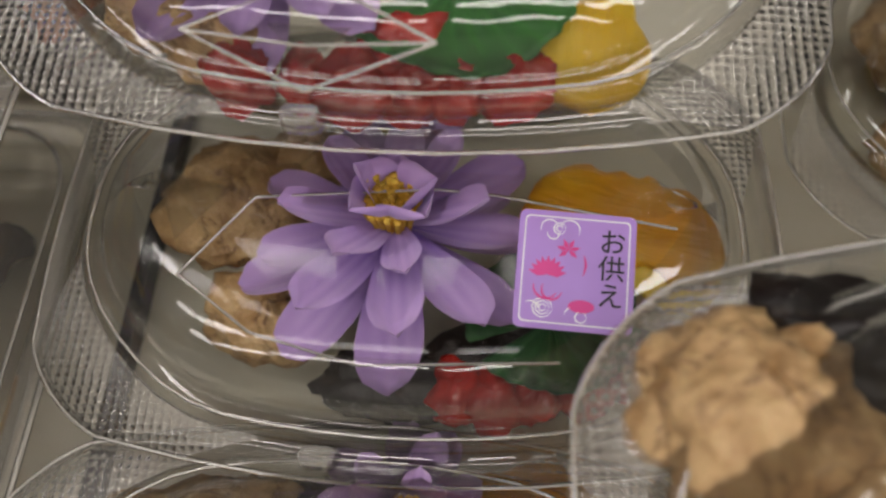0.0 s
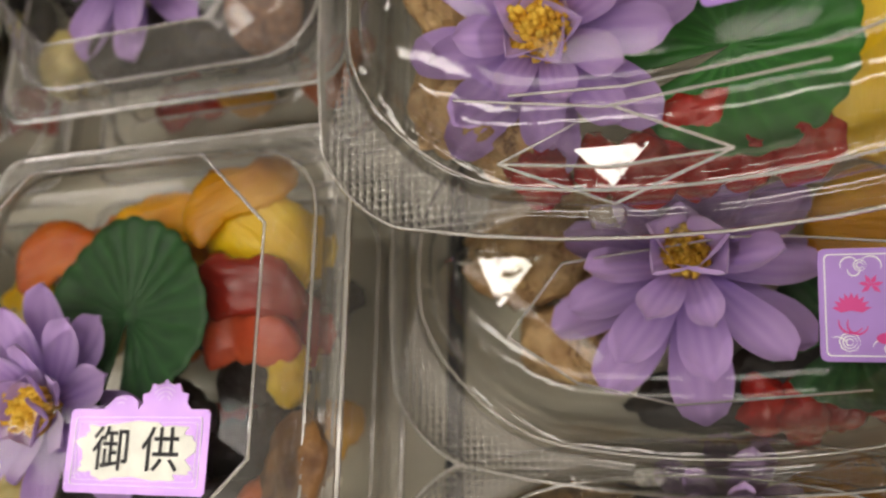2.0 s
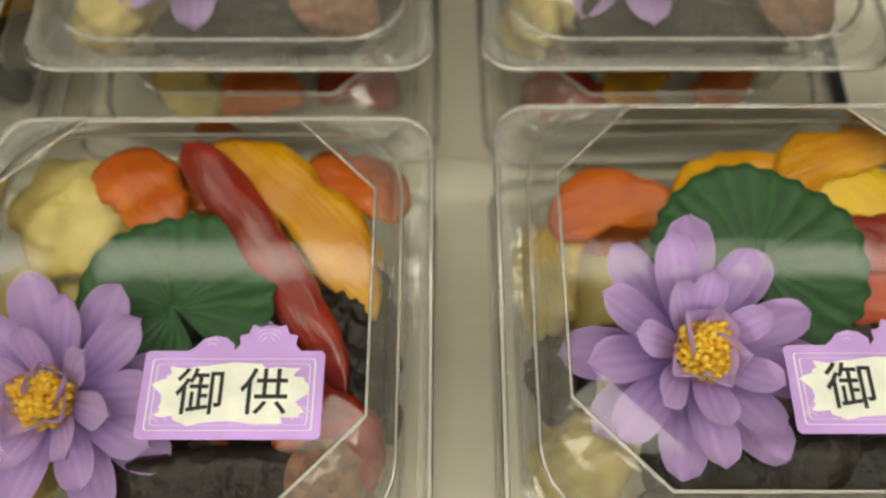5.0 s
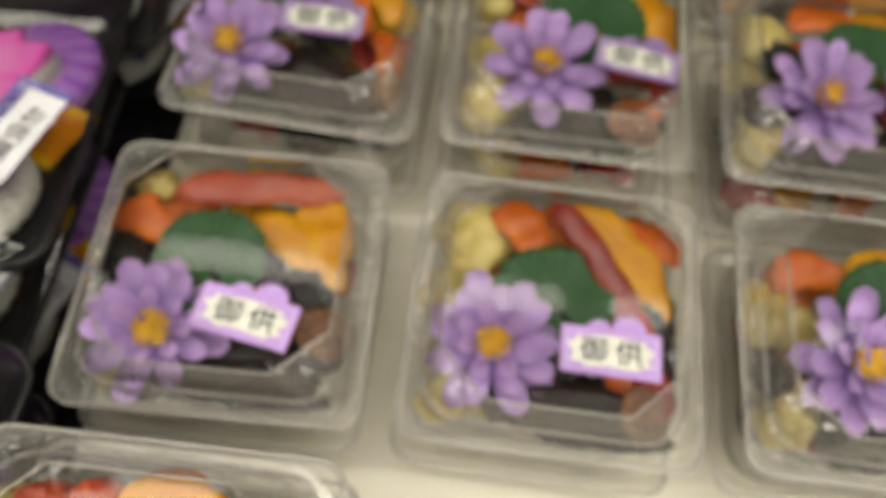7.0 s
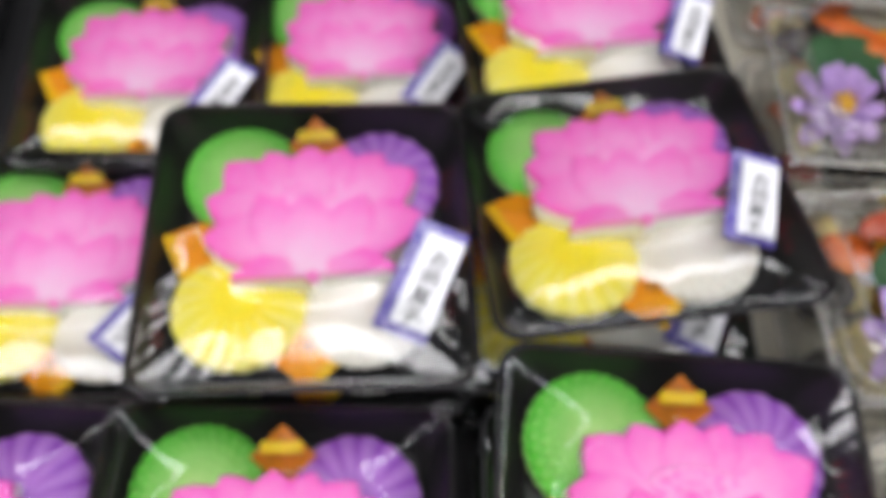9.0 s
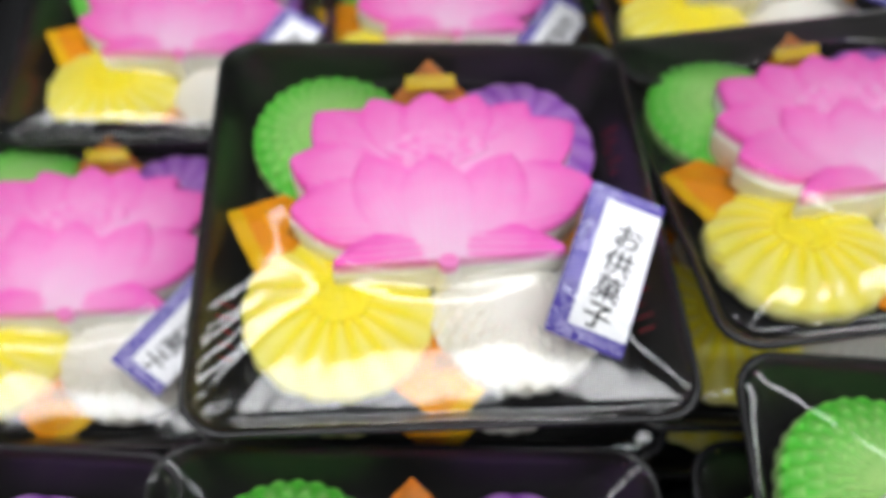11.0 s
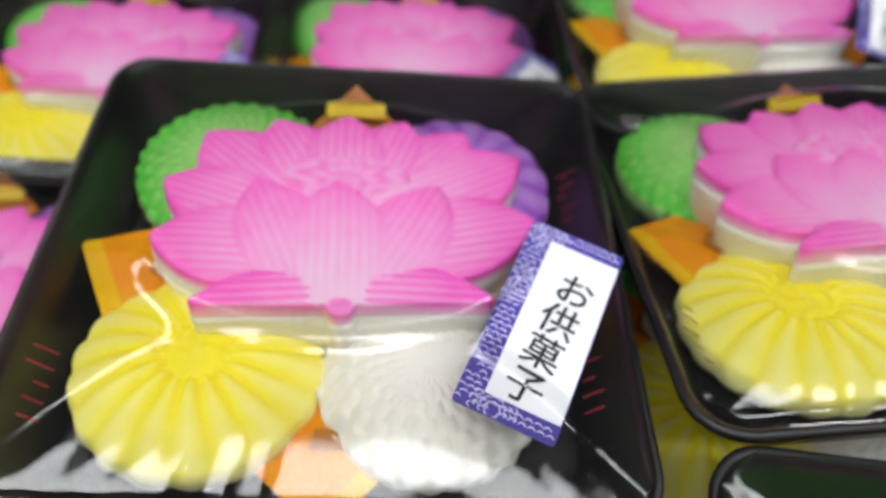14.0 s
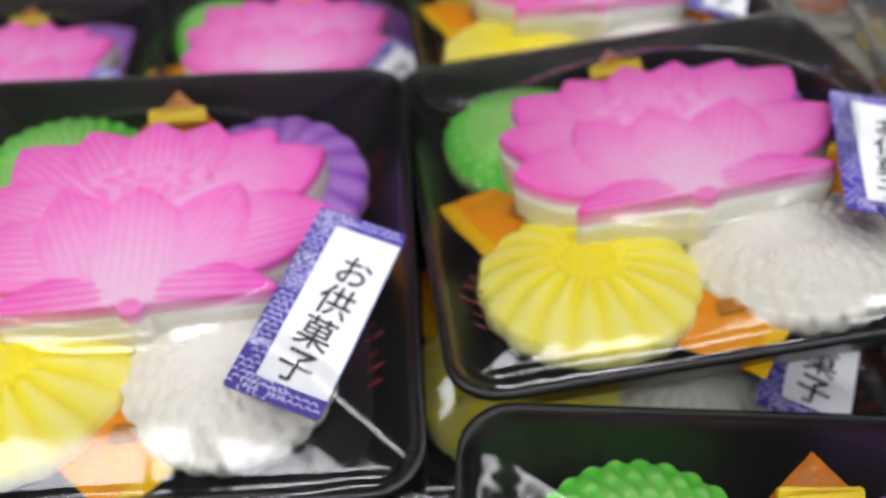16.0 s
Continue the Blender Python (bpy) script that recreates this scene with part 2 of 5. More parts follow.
CREAM_PRINT = plain("cream_print", (0.84, 0.85, 0.76), 0.3, 0.2, 0.1, 120)
WHITE_PRINT = plain("white_print", (0.86, 0.86, 0.88), 0.45)
PINK_PRINT = plain("pink_print", (0.68, 0.05, 0.28), 0.45)
INDIGO = plain("indigo_sticker", (0.055, 0.03, 0.32), 0.4, 0.0, 0.15, 50)
INK = plain("black_ink", (0.008, 0.008, 0.01), 0.5)
PALE_INDIGO = plain("pale_indigo_print", (0.66, 0.62, 0.88), 0.45)


def wood_top():
    m, nt, b = mat("pale_shelf_board")
    tc = nt.nodes.new("ShaderNodeTexCoord")
    mp = nt.nodes.new("ShaderNodeMapping")
    mp.inputs["Scale"].default_value = (1.2, 14, 1)
    n = nt.nodes.new("ShaderNodeTexNoise")
    n.inputs["Scale"].default_value = 9
    n.inputs["Detail"].default_value = 6
    ramp = nt.nodes.new("ShaderNodeValToRGB")
    ramp.color_ramp.elements[0].color, ramp.color_ramp.elements[1].color = (0.82, 0.77, 0.62, 1), (0.89, 0.86, 0.74, 1)
    nt.links.new(tc.outputs["Object"], mp.inputs["Vector"])
    nt.links.new(mp.outputs[0], n.inputs["Vector"])
    nt.links.new(n.outputs["Fac"], ramp.inputs["Fac"])
    nt.links.new(ramp.outputs["Color"], b.inputs["Base Color"])
    b.inputs["Roughness"].default_value = 0.45
    bump(nt, n.outputs["Fac"], b, 0.2, 0.0005)
    return m


BOARD = wood_top()
# Wall and ceiling, out of view, are toned down to dim plastic reflections.
WALL = plain("white_wall_paint", (0.4, 0.39, 0.37), 0.8, 0, 0.04, 3)
FLOOR = plain("grey_floor_vinyl", (0.32, 0.31, 0.29), 0.35, 0, 0.1, 6)
CEIL = plain("ceiling_board", (0.2, 0.2, 0.2), 0.9, 0, 0.03, 8)
STEEL = plain("white_lamp_metal", (0.7, 0.7, 0.7), 0.4)
lamp_m, lamp_nt, lamp_b = mat("lit_panel")
lamp_b.inputs["Emission Color"].default_value = (1.0, 0.97, 0.92, 1)
lamp_b.inputs["Emission Strength"].default_value = PANEL_POWER


# ---- mesh helpers ----
def mesh(name, verts, faces, m, parent=None, smooth=True, label="", place=None, tint=None, mats=None, index=None):
    me = bpy.data.meshes.new(name)
    me.from_pydata([tuple(v) for v in verts], [], faces)
    for one in mats or [m]:
        me.materials.append(one)
    if index:
        me.polygons.foreach_set("material_index", index)
    if smooth:
        me.polygons.foreach_set("use_smooth", [smooth is True or i < smooth for i in range(len(faces))])
    if tint is not None:
        a = me.attributes.new("tint", "FLOAT", "POINT")
        a.data.foreach_set("value", [float(v) for v in tint])
    me.update()
    ob = new(name, me)
    if parent:
        ob.parent = parent
    if place is not None:
        ob.matrix_basis = place
    if label:
        tagged(ob, label)
    return ob


def again(ob, parent, place):
    """One more piece on the same mesh."""
    o = new(ob.name.split(".")[0], ob.data)
    o.parent = parent
    o.matrix_basis = place
    return o


def thing(name, label, category, place, group=""):
    ob = new(name)
    ob.empty_display_size = 0.01
    ob.matrix_basis = place
    return tagged(ob, label, category, group)


def box(name, lo, hi, m, parent=None, label=""):
    (a, b, c), (d, e, f) = lo, hi
    v = [(a, b, c), (d, b, c), (d, e, c), (a, e, c), (a, b, f), (d, b, f), (d, e, f), (a, e, f)]
    q = [(3, 2, 1, 0), (4, 5, 6, 7), (0, 1, 5, 4), (1, 2, 6, 5), (2, 3, 7, 6), (3, 0, 4, 7)]
    return mesh(name, v, q, m, parent, False, label)


def rounded(w, d, r, z, flat=0.0, bow=0.0, seg=6, mid=6):
    """A rounded rectangle, corners cut straight as flat nears 1, sides bowed out by bow."""
    pts = []
    for cx, cy, a0 in ((1, 1, 0), (-1, 1, 90), (-1, -1, 180), (1, -1, 270)):
        arc = []
        for i in range(seg + 1):
            a = radians(a0 + 90 * i / seg)
            arc.append(Vector((cx * (w / 2 - r) + r * math.cos(a), cy * (d / 2 - r) + r * math.sin(a), z)))
        for i in range(seg + 1):
            chord = arc[0].lerp(arc[-1], i / seg)
            pts.append(arc[i].lerp(chord, flat))
        nxt = {(1, 1): (-1, 1), (-1, 1): (-1, -1), (-1, -1): (1, -1), (1, -1): (1, 1)}[(cx, cy)]
        b = radians(a0 + 90)
        end = Vector((nxt[0] * (w / 2 - r) + r * math.cos(b), nxt[1] * (d / 2 - r) + r * math.sin(b), z))
        for i in range(1, mid + 1):
            pts.append(arc[-1].lerp(end, i / (mid + 1)))
    if bow:
        for p in pts:
            p.y += bow * math.copysign(1, p.y) * (1 - (2 * p.x / w) ** 2) * min(1, abs(p.y) / (d / 2))
            p.x += 0.5 * bow * math.copysign(1, p.x) * (1 - (2 * p.y / (d + 2 * bow)) ** 2) * min(1, abs(p.x) / (w / 2))
    return pts


def loft(loops, cap_last=True, cap_first=False):
    n = len(loops[0])
    verts = [v for lp in loops for v in lp]
    faces = []
    for k in range(len(loops) - 1):
        for i in range(n):
            j = (i + 1) % n
            faces.append((k * n + i, k * n + j, (k + 1) * n + j, (k + 1) * n + i))
    if cap_last:
        faces.append(tuple(range((len(loops) - 1) * n, len(loops) * n)))
    if cap_first:
        faces.append(tuple(range(n - 1, -1, -1)))
    return verts, faces


def tube(path, r, sides=6):
    verts, faces = [], []
    for i, p in enumerate(path):
        d = (path[min(i + 1, len(path) - 1)] - path[max(i - 1, 0)]).normalized()
        up = Vector((0, 0, 1)) if abs(d.z) < 0.9 else Vector((1, 0, 0))
        s = d.cross(up).normalized()
        u = s.cross(d)
        for k in range(sides):
            a = 2 * math.pi * k / sides
            verts.append(p + r * (math.cos(a) * s + math.sin(a) * u))
    for i in range(len(path) - 1):
        for k in range(sides):
            j = (k + 1) % sides
            faces.append((i * sides + k, i * sides + j, (i + 1) * sides + j, (i + 1) * sides + k))
    return verts, faces


def bead(name, loop, r, parent, m):
    """A thin rolled edge along a closed loop."""
    n = len(loop)
    v, f = tube(list(loop) + [loop[0]], r, 5)
    return mesh(name, v, f, m, parent)


def flat_loop(pts, width, z):
    """A thin printed line round a closed outline."""
    n = len(pts)
    c = sum((Vector(p) for p in pts), Vector((0, 0))) / n
    verts, faces = [], []
    for p in pts:
        p = Vector(p)
        q = p + (c - p).normalized() * width
        verts += [(p.x, p.y, z), (q.x, q.y, z)]
    for i in range(n):
        j = (i + 1) % n
        faces.append((2 * i, 2 * j, 2 * j + 1, 2 * i + 1))
    return verts, faces


def arcs(list_of, width, z):
    """Printed arcs: centre x, y, radius, from, to in degrees."""
    verts, faces = [], []
    for x, y, r, a0, a1 in list_of:
        o = len(verts)
        n = 8
        for i in range(n + 1):
            a = radians(a0 + (a1 - a0) * i / n)
            w = width * (0.35 + 0.65 * math.sin(math.pi * i / n))
            for rr in (r - w / 2, r + w / 2):
                verts.append((x + rr * math.cos(a), y + rr * math.sin(a), z))
        for i in range(n):
            faces.append((o + 2 * i, o + 2 * i + 1, o + 2 * i + 3, o + 2 * i + 2))
    return verts, faces


def lettering(name, lines, size, m, parent, place, bold=0.012, step=1.0):
    """Characters, one under another where lines has several, as a flat mesh centred on its place."""
    c = bpy.data.curves.new(name, "FONT")
    c.body = "\n".join(lines)
    c.size = size
    c.offset = bold * size
    c.space_line = step
    c.align_x, c.align_y = "CENTER", "CENTER"
    t = new(name, c)
    bpy.context.view_layer.update()
    me = bpy.data.meshes.new_from_object(t.evaluated_get(bpy.context.evaluated_depsgraph_get()))
    bpy.data.objects.remove(t)
    me.materials.clear()
    me.materials.append(m)
    ob = new(name, me)
    ob.parent = parent
    ob.matrix_basis = place
    return ob


def sheet(pts, z0, z1):
    """A flat outline with a little thickness."""
    n = len(pts)
    v = [(x, y, z0) for x, y in pts] + [(x, y, z1) for x, y in pts]
    f = [tuple(range(n, 2 * n)), tuple(range(n - 1, -1, -1))]
    f += [(i, (i + 1) % n, n + (i + 1) % n, n + i) for i in range(n)]
    return v, f


def rect_pts(w, h, r, seg=4):
    return [(p.x, p.y) for p in rounded(w, h, r, 0, seg=seg, mid=0)]


# ---- the room ----
ROOM = (-4.2, 3.8, -3.2, 4.2, -0.86, 1.95)
x0, x1, y0, y1, zf, zc = ROOM
tagged(box("floor", (x0, y0, zf - 0.1), (x1, y1, zf), FLOOR), "grey vinyl shop floor", "floor", kind="structure")
tagged(box("ceiling", (x0, y0, zc), (x1, y1, zc + 0.1), CEIL), "dark grey board shop ceiling", "ceiling", kind="structure")
for nm, lo, hi in (("wall_north", (x0, y1, zf), (x1, y1 + 0.1, zc)), ("wall_south", (x0, y0 - 0.1, zf), (x1, y0, zc)),
                   ("wall_west", (x0 - 0.1, y0, zf), (x0, y1, zc)), ("wall_east", (x1, y0, zf), (x1 + 0.1, y1, zc))):
    tagged(box(nm, lo, hi, WALL), "grey painted shop wall", "wall", kind="structure")

for y, wide in ((-1.72, 0.2), (-0.87, 0.2), (-0.02, 0.2), (0.8, 0.09)):
    for x in (-3.0, -1.65, -0.3, 1.05, 2.4):
        lamp = thing("ceiling_light", "white ceiling fixture with a lit panel", "ceiling light", pose(x, y, zc), "ceiling lights")
        v, f = loft([rounded(1.26, wide + 0.06, 0.01, 0, seg=2, mid=1), rounded(1.26, wide + 0.06, 0.01, -0.05, seg=2, mid=1), rounded(1.22, wide + 0.02, 0.01, -0.052, seg=2, mid=1)])
        mesh("frame", v, f, STEEL, lamp, False)
        v, f = loft([rounded(1.2, wide, 0.01, -0.053, seg=2, mid=1), rounded(1.19, wide - 0.01, 0.01, -0.062, seg=2, mid=1)])
        mesh("diffuser", v, f, lamp_m, lamp, False)

table = thing("display_table", "pale board display table holding the offering packs", "table", pose(0, 0, 0))
STEP = -0.0445
for name, w, x, z in (("tabletop", 1.2, 0.353, 0.0), ("lower_tabletop", 1.1, -0.798, STEP)):
    v, f = loft([rounded(w, 1.3, 0.004, z - 0.035, seg=3, mid=1), rounded(w, 1.3, 0.004, z - 0.002, seg=3, mid=1), rounded(w - 0.004, 1.296, 0.004, z, seg=3, mid=1)], True, True)
    mesh(name, v, f, BOARD, table, False, place=pose(x, 0.15, 0))
box("riser", (-0.2465, -0.498, STEP - 0.033), (-0.241, 0.798, -0.0352), BOARD, table)
for lx, top in ((-1.25, STEP - 0.035), (0.85, -0.035)):
    for ly in (-0.4, 0.7):
        box("leg", (lx - 0.03, ly - 0.03, zf), (lx + 0.03, ly + 0.03, top), STEEL, table)


# Black sheet added so that the gaps between the trays stay dark.
gap_sheet = thing("shelf_mat", "matt black sheet added under the trays to keep gaps dark", "mat", pose(-0.69, 0.15, STEP))
v, f = loft([rounded(0.86, 1.22, 0.01, 0.0002, seg=3, mid=1), rounded(0.86, 1.22, 0.01, 0.002, seg=3, mid=1), rounded(0.856, 1.216, 0.01, 0.0025, seg=3, mid=1)], True, True)
mesh("sheet", v, f, plain("black_mat", (0.012, 0.012, 0.013), 0.7), gap_sheet, False)


# Dark strip added to draw the dark gap between the rows of packs.
gap_strip = box("shelf_divider", (0.258, -0.34, 0.0), (0.2625, 0.44, 0.008), plain("dark_blue_divider", (0.012, 0.014, 0.028), 0.4))
tagged(gap_strip, "thin dark strip added as the dark gap between packs", "divider")


# ---- clear packs ----
def square_pack(place, label, group="square packs"):
    """A clear hinged pack, 148 mm square and 50 mm high, its lid's top cut off at the corners."""
    p = thing("clear_pack", label, "food pack", place, group)
    S = 0.148
    inner = rounded(0.134, 0.134, 0.022, 0.0258)
    outer = rounded(S, S, 0.012, 0.025)
    v, f = loft([rounded(S - 0.001, S - 0.001, 0.012, 0.0238), outer, rounded(0.144, 0.144, 0.014, 0.0256), rounded(0.141, 0.141, 0.018, 0.0262), rounded(0.138, 0.138, 0.02, 0.0254), inner], False)
    n = len(inner)
    idx = [0] * n + [1] * (2 * n) + [2] * (2 * n)
    mesh("flange", v, f, PET, p, True, mats=[PET_EDGE, PET_FINE, PET_WALL], index=idx)
    R = [(0.134, 0.022, 0.0258, 0), (0.1325, 0.022, 0.0285, 0), (0.129, 0.022, 0.0295, 0.0), (0.1275, 0.022, 0.033, 0.1), (0.124, 0.023, 0.0415, 0.45), (0.1185, 0.024, 0.0468, 0.9),
         (0.1165, 0.024, 0.0481, 1), (0.115, 0.024, 0.0486, 1), (0.0985, 0.021, 0.0501, 1)]
    v, f = loft([rounded(w, w, r, z, fl) for w, r, z, fl in R])
    mesh("lid", v, f, PET, p, 4 * n, mats=[PET, PET_WALL], index=[1] * (7 * n) + [0] * (len(f) - 7 * n))
    bead("rolled_edge", outer, 0.0011, p, PET_EDGE)
    bead("fold", rounded(0.1155, 0.1155, 0.024, 0.0484, 1), 0.00055, p, PET_EDGE)
    bead("fold", rounded(0.129, 0.129, 0.022, 0.0296), 0.0007, p, PET_EDGE)
    R = [(0.134, 0.022, 0.0245), (0.131, 0.022, 0.022), (0.126, 0.022, 0.0205), (0.122, 0.022, 0.008), (0.116, 0.02, 0.002), (0.108, 0.018, 0.0005), (0.1, 0.018, 0.0025)]
    v, f = loft([rounded(w, w, r, z) for w, r, z in R])
    mesh("base", v, f, PET_BASE, p, True)
    # hinge ribs along the front edge and the press tabs of the lid
    for s in (-1, 1):
        v, f = loft([rounded(0.012, 0.006, 0.002, 0.0258, seg=2, mid=0), rounded(0.010, 0.004, 0.0015, 0.0285, seg=2, mid=0)])
        mesh("press_tab", v, f, PET, p, False, place=pose(s * 0.03, -0.066, 0))
    return p


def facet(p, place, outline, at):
    """Added glossy sheet over a lid crease, tilted so lamp glare meets the camera."""
    s = mesh("facet", *sheet([(x / 1000, y / 1000) for x, y in outline], 0, 0.0002), GLINT_PLASTIC, p, False)
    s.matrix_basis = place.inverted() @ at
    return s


def bowed_pack(place, label, w=0.2, d=0.13, creases=(), group="bowed packs"):
    """A wider clear pack with bowed sides, dimpled flange corners and folds pressed into its lid."""
    p = thing("clear_pack", label, "food pack", place, group)
    w, d = w - 0.008, d - 0.02
    inner = rounded(w - 0.022, d - 0.02, 0.04, 0.031, 0, 0.015, 8)
    outer = rounded(w, d, 0.02, 0.03, 0.3, 0.014, 8)
    n = len(inner)
    v, f = loft([rounded(w - 0.002, d - 0.002, 0.02, 0.0282, 0.3, 0.014, 8), outer, inner], False)
    idx = [2] * n + [1 if abs(outer[i].x) > w / 2 - 0.03 and abs(outer[i].y) > d / 2 - 0.026 else 0 for i in range(n)]
    mesh("flange", v, f, PET, p, True, mats=[PET_BOW, PET_DIMPLE, PET_EDGE], index=idx)
    R = [(0.022, 0.04, 0.031, 0), (0.0235, 0.04, 0.0355, 0), (0.028, 0.04, 0.0375, 0), (0.034, 0.038, 0.037, 0), (0.037, 0.036, 0.041, 0.1), (0.044, 0.036, 0.0475, 0.2), (0.056, 0.036, 0.0525, 0.5), (0.066, 0.034, 0.0548, 0.9), (0.072, 0.034, 0.0552, 1)]
    v, f = loft([rounded(w - k, d - k * 0.85, r, z, fl, 0.015 - 0.009 * fl, 8) for k, r, z, fl in R])
    mesh("lid", v, f, PET, p, 7 * n, mats=[PET, PET_BOW], index=[1] * (6 * n) + [0] * (len(f) - 6 * n))
    bead("rolled_edge", outer, 0.0006, p, PET_EDGE)
    bead("fold", rounded(w - 0.028, d - 0.0238, 0.04, 0.0378, 0, 0.015, 8), 0.0005, p, PET_EDGE)
    for run in creases:
        v, f = tube([Vector(q) / 1000 for q in run], 0.00042, 5)
        mesh("crease", v, f, PET_EDGE, p)
    R = [(0.022, 0.04, 0.029), (0.026, 0.04, 0.026), (0.034, 0.038, 0.024), (0.042, 0.036, 0.008), (0.05, 0.034, 0.002), (0.06, 0.03, 0.0005)]
    v, f = loft([rounded(w - k, d - k * 0.85, r, z, 0, 0.013, 8) for k, r, z in R])
    mesh("base", v, f, PET_BASE, p, True)
    v, f = loft([rounded(0.01, 0.006, 0.002, 0.031, seg=2, mid=0), rounded(0.009, 0.005, 0.002, 0.036, seg=2, mid=0)])
    mesh("press_tab", v, f, PET_DIMPLE, p, False, place=pose(-0.02, -d / 2 - 0.008, 0))
    return p


# ---- stickers ----
def offering_sticker(p, place):
    """Lilac foil sticker with a scalloped top and two characters."""
    w, h = 0.048, 0.0235
    pts = [(-w / 2, -h / 2 + 0.001), (-w / 2 + 0.001, -h / 2), (w / 2 - 0.001, -h / 2), (w / 2, -h / 2 + 0.001), (w / 2, h / 2 - 0.001), (w / 2 - 0.001, h / 2),
           (0.017, h / 2)]
    for k in range(13):
        a = math.pi * k / 12
        r = 0.0082 + 0.0006 * math.cos(k * math.pi)
        pts.append((0.0085 + 1.02 * r * math.cos(a), h / 2 + 0.0085 * math.sin(a) * (0.9 + 0.1 * math.cos(k * math.pi))))
    for k in range(5):
        a = math.pi * (0.15 + 0.75 * k / 4)
        pts.append((-0.0055 + 0.0055 * math.cos(a), h / 2 + 0.0042 * math.sin(a)))
    pts += [(-0.0125, h / 2), (-w / 2 + 0.001, h / 2), (-w / 2, h / 2 - 0.001)]
    s = mesh("sticker", *sheet(pts, 0, 0.0003), LILAC, p, False, "lilac foil sticker with black characters", place)
    for k, wd in ((0.0022, 0.0004), (0.0036, 0.00025)):
        mesh("border", *flat_loop(rect_pts(w - 2 * k, h - 2 * k, 0.0008, 2), wd, 0.00045), WHITE_PRINT, s, False)
    blot = []
    for i in range(48):
        a = 2 * math.pi * i / 48
        c, sn = math.cos(a), math.sin(a)
        k = 1 + 0.07 * math.sin(9 * a) + 0.05 * math.sin(17 * a + 1)
        blot.append((0.0192 * math.copysign(abs(c) ** 0.5, c) * k, 0.0078 * math.copysign(abs(sn) ** 0.6, sn) * k))
    mesh("ground", *sheet(blot, 0.0003, 0.0005), CREAM_PRINT, s, False)
    flower = [(0.0085, h / 2 + 0.002, 0.0018 + 0.0012 * k, a0, a0 + 70) for k in range(4) for a0 in (10 + 15 * k, 100 - 10 * k)]
    flower += [(-0.0065, h / 2 + 0.0005, 0.0015, 30, 150), (-0.0065, h / 2 + 0.001, 0.0024, 40, 140)]
    flower += [(-w / 2 + 0.004 + 0.0012 * k, -h / 2 + 0.0035, 0.002 + 0.001 * k, 20, 140) for k in range(3)] + [(w / 2 - 0.006, -h / 2 + 0.004, 0.002 + 0.0012 * k, 30, 160) for k in range(3)]
    mesh("print", *arcs(flower, 0.0004, 0.00046), LILAC_PALE, s, False)
    lettering("lettering", ["御 供"], 0.0132, INK, s, pose(0.0003, -0.0003, 0.0007), 0.006)
    return s


def lotus_sticker(p, place):
    """Square lilac sticker with a small pink lotus and a column of characters."""
    w, h = 0.0292, 0.030
    s = mesh("sticker", *sheet(rect_pts(w, h, 0.0018), 0, 0.0003), LILAC_PAPER, p, False, "square lilac sticker with a pink lotus", place)
    mesh("border", *flat_loop(rect_pts(w - 0.0028, h - 0.0028, 0.0012), 0.0005, 0.0004), WHITE_PRINT, s, False)
    swirl = [(-0.0045, 0.0105, r, 0, 340) for r in (0.0008, 0.0015)] + [(-0.007, 0.0105, 0.0022, 20, 200), (-0.002, 0.0103, 0.0026, -20, 160), (-0.006, 0.0092, 0.0015, 170, 380)]
    swirl += [(-0.0075, -0.0098, r, 0, 350) for r in (0.0009, 0.0017, 0.0025)] + [(-0.0105, -0.0108, 0.0024, 0, 120), (0.002, -0.0115, 0.0014, 0, 350), (0.0005, -0.0115, 0.0026, 20, 170)]
    mesh("print", *arcs(swirl, 0.0004, 0.00042), WHITE_PRINT, s, False)
    v, f = [], []
    for x, y, n, r, a0, a1 in ((-0.0068, -0.0015, 9, 0.0048, 10, 170), (-0.002, 0.0052, 6, 0.003, -40, 220)):
        for i in range(n):
            a = radians(a0 + (a1 - a0) * i / (n - 1))
            o, t = len(v), Vector((math.cos(a), math.sin(a)))
            s_ = Vector((-t.y, t.x)) * r * 0.2
            for q in (t * 0, t * r * 0.5 + s_, t * r, t * r * 0.5 - s_):
                v.append((x + q.x, y + q.y, 0.00045 + 0.00001 * i))
            f.append((o, o + 1, o + 2, o + 3))
    mesh("flower_print", v, f, PINK_PRINT, s, False)
    mesh("stem_print", *arcs([(-0.007, -0.0045, 0.003, 170, 330), (-0.0055, -0.0052, 0.0025, 150, 350), (-0.0035, 0.0015, 0.006, -25, 25)], 0.0006, 0.00044), PINK_PRINT, s, False)
    dot = [(0.002 + 0.0032 * math.cos(a), -0.0088 + 0.0016 * math.sin(a)) for a in [2 * math.pi * i / 20 for i in range(20)]]
    mesh("pad_print", *sheet(dot, 0.0003, 0.00046), PINK_PRINT, s, False)
    lettering("lettering", ["お", "供", "え"], 0.0068, INK, s, pose(0.0088, 0.0008, 0.0006), 0.004, 1.0)
    return s


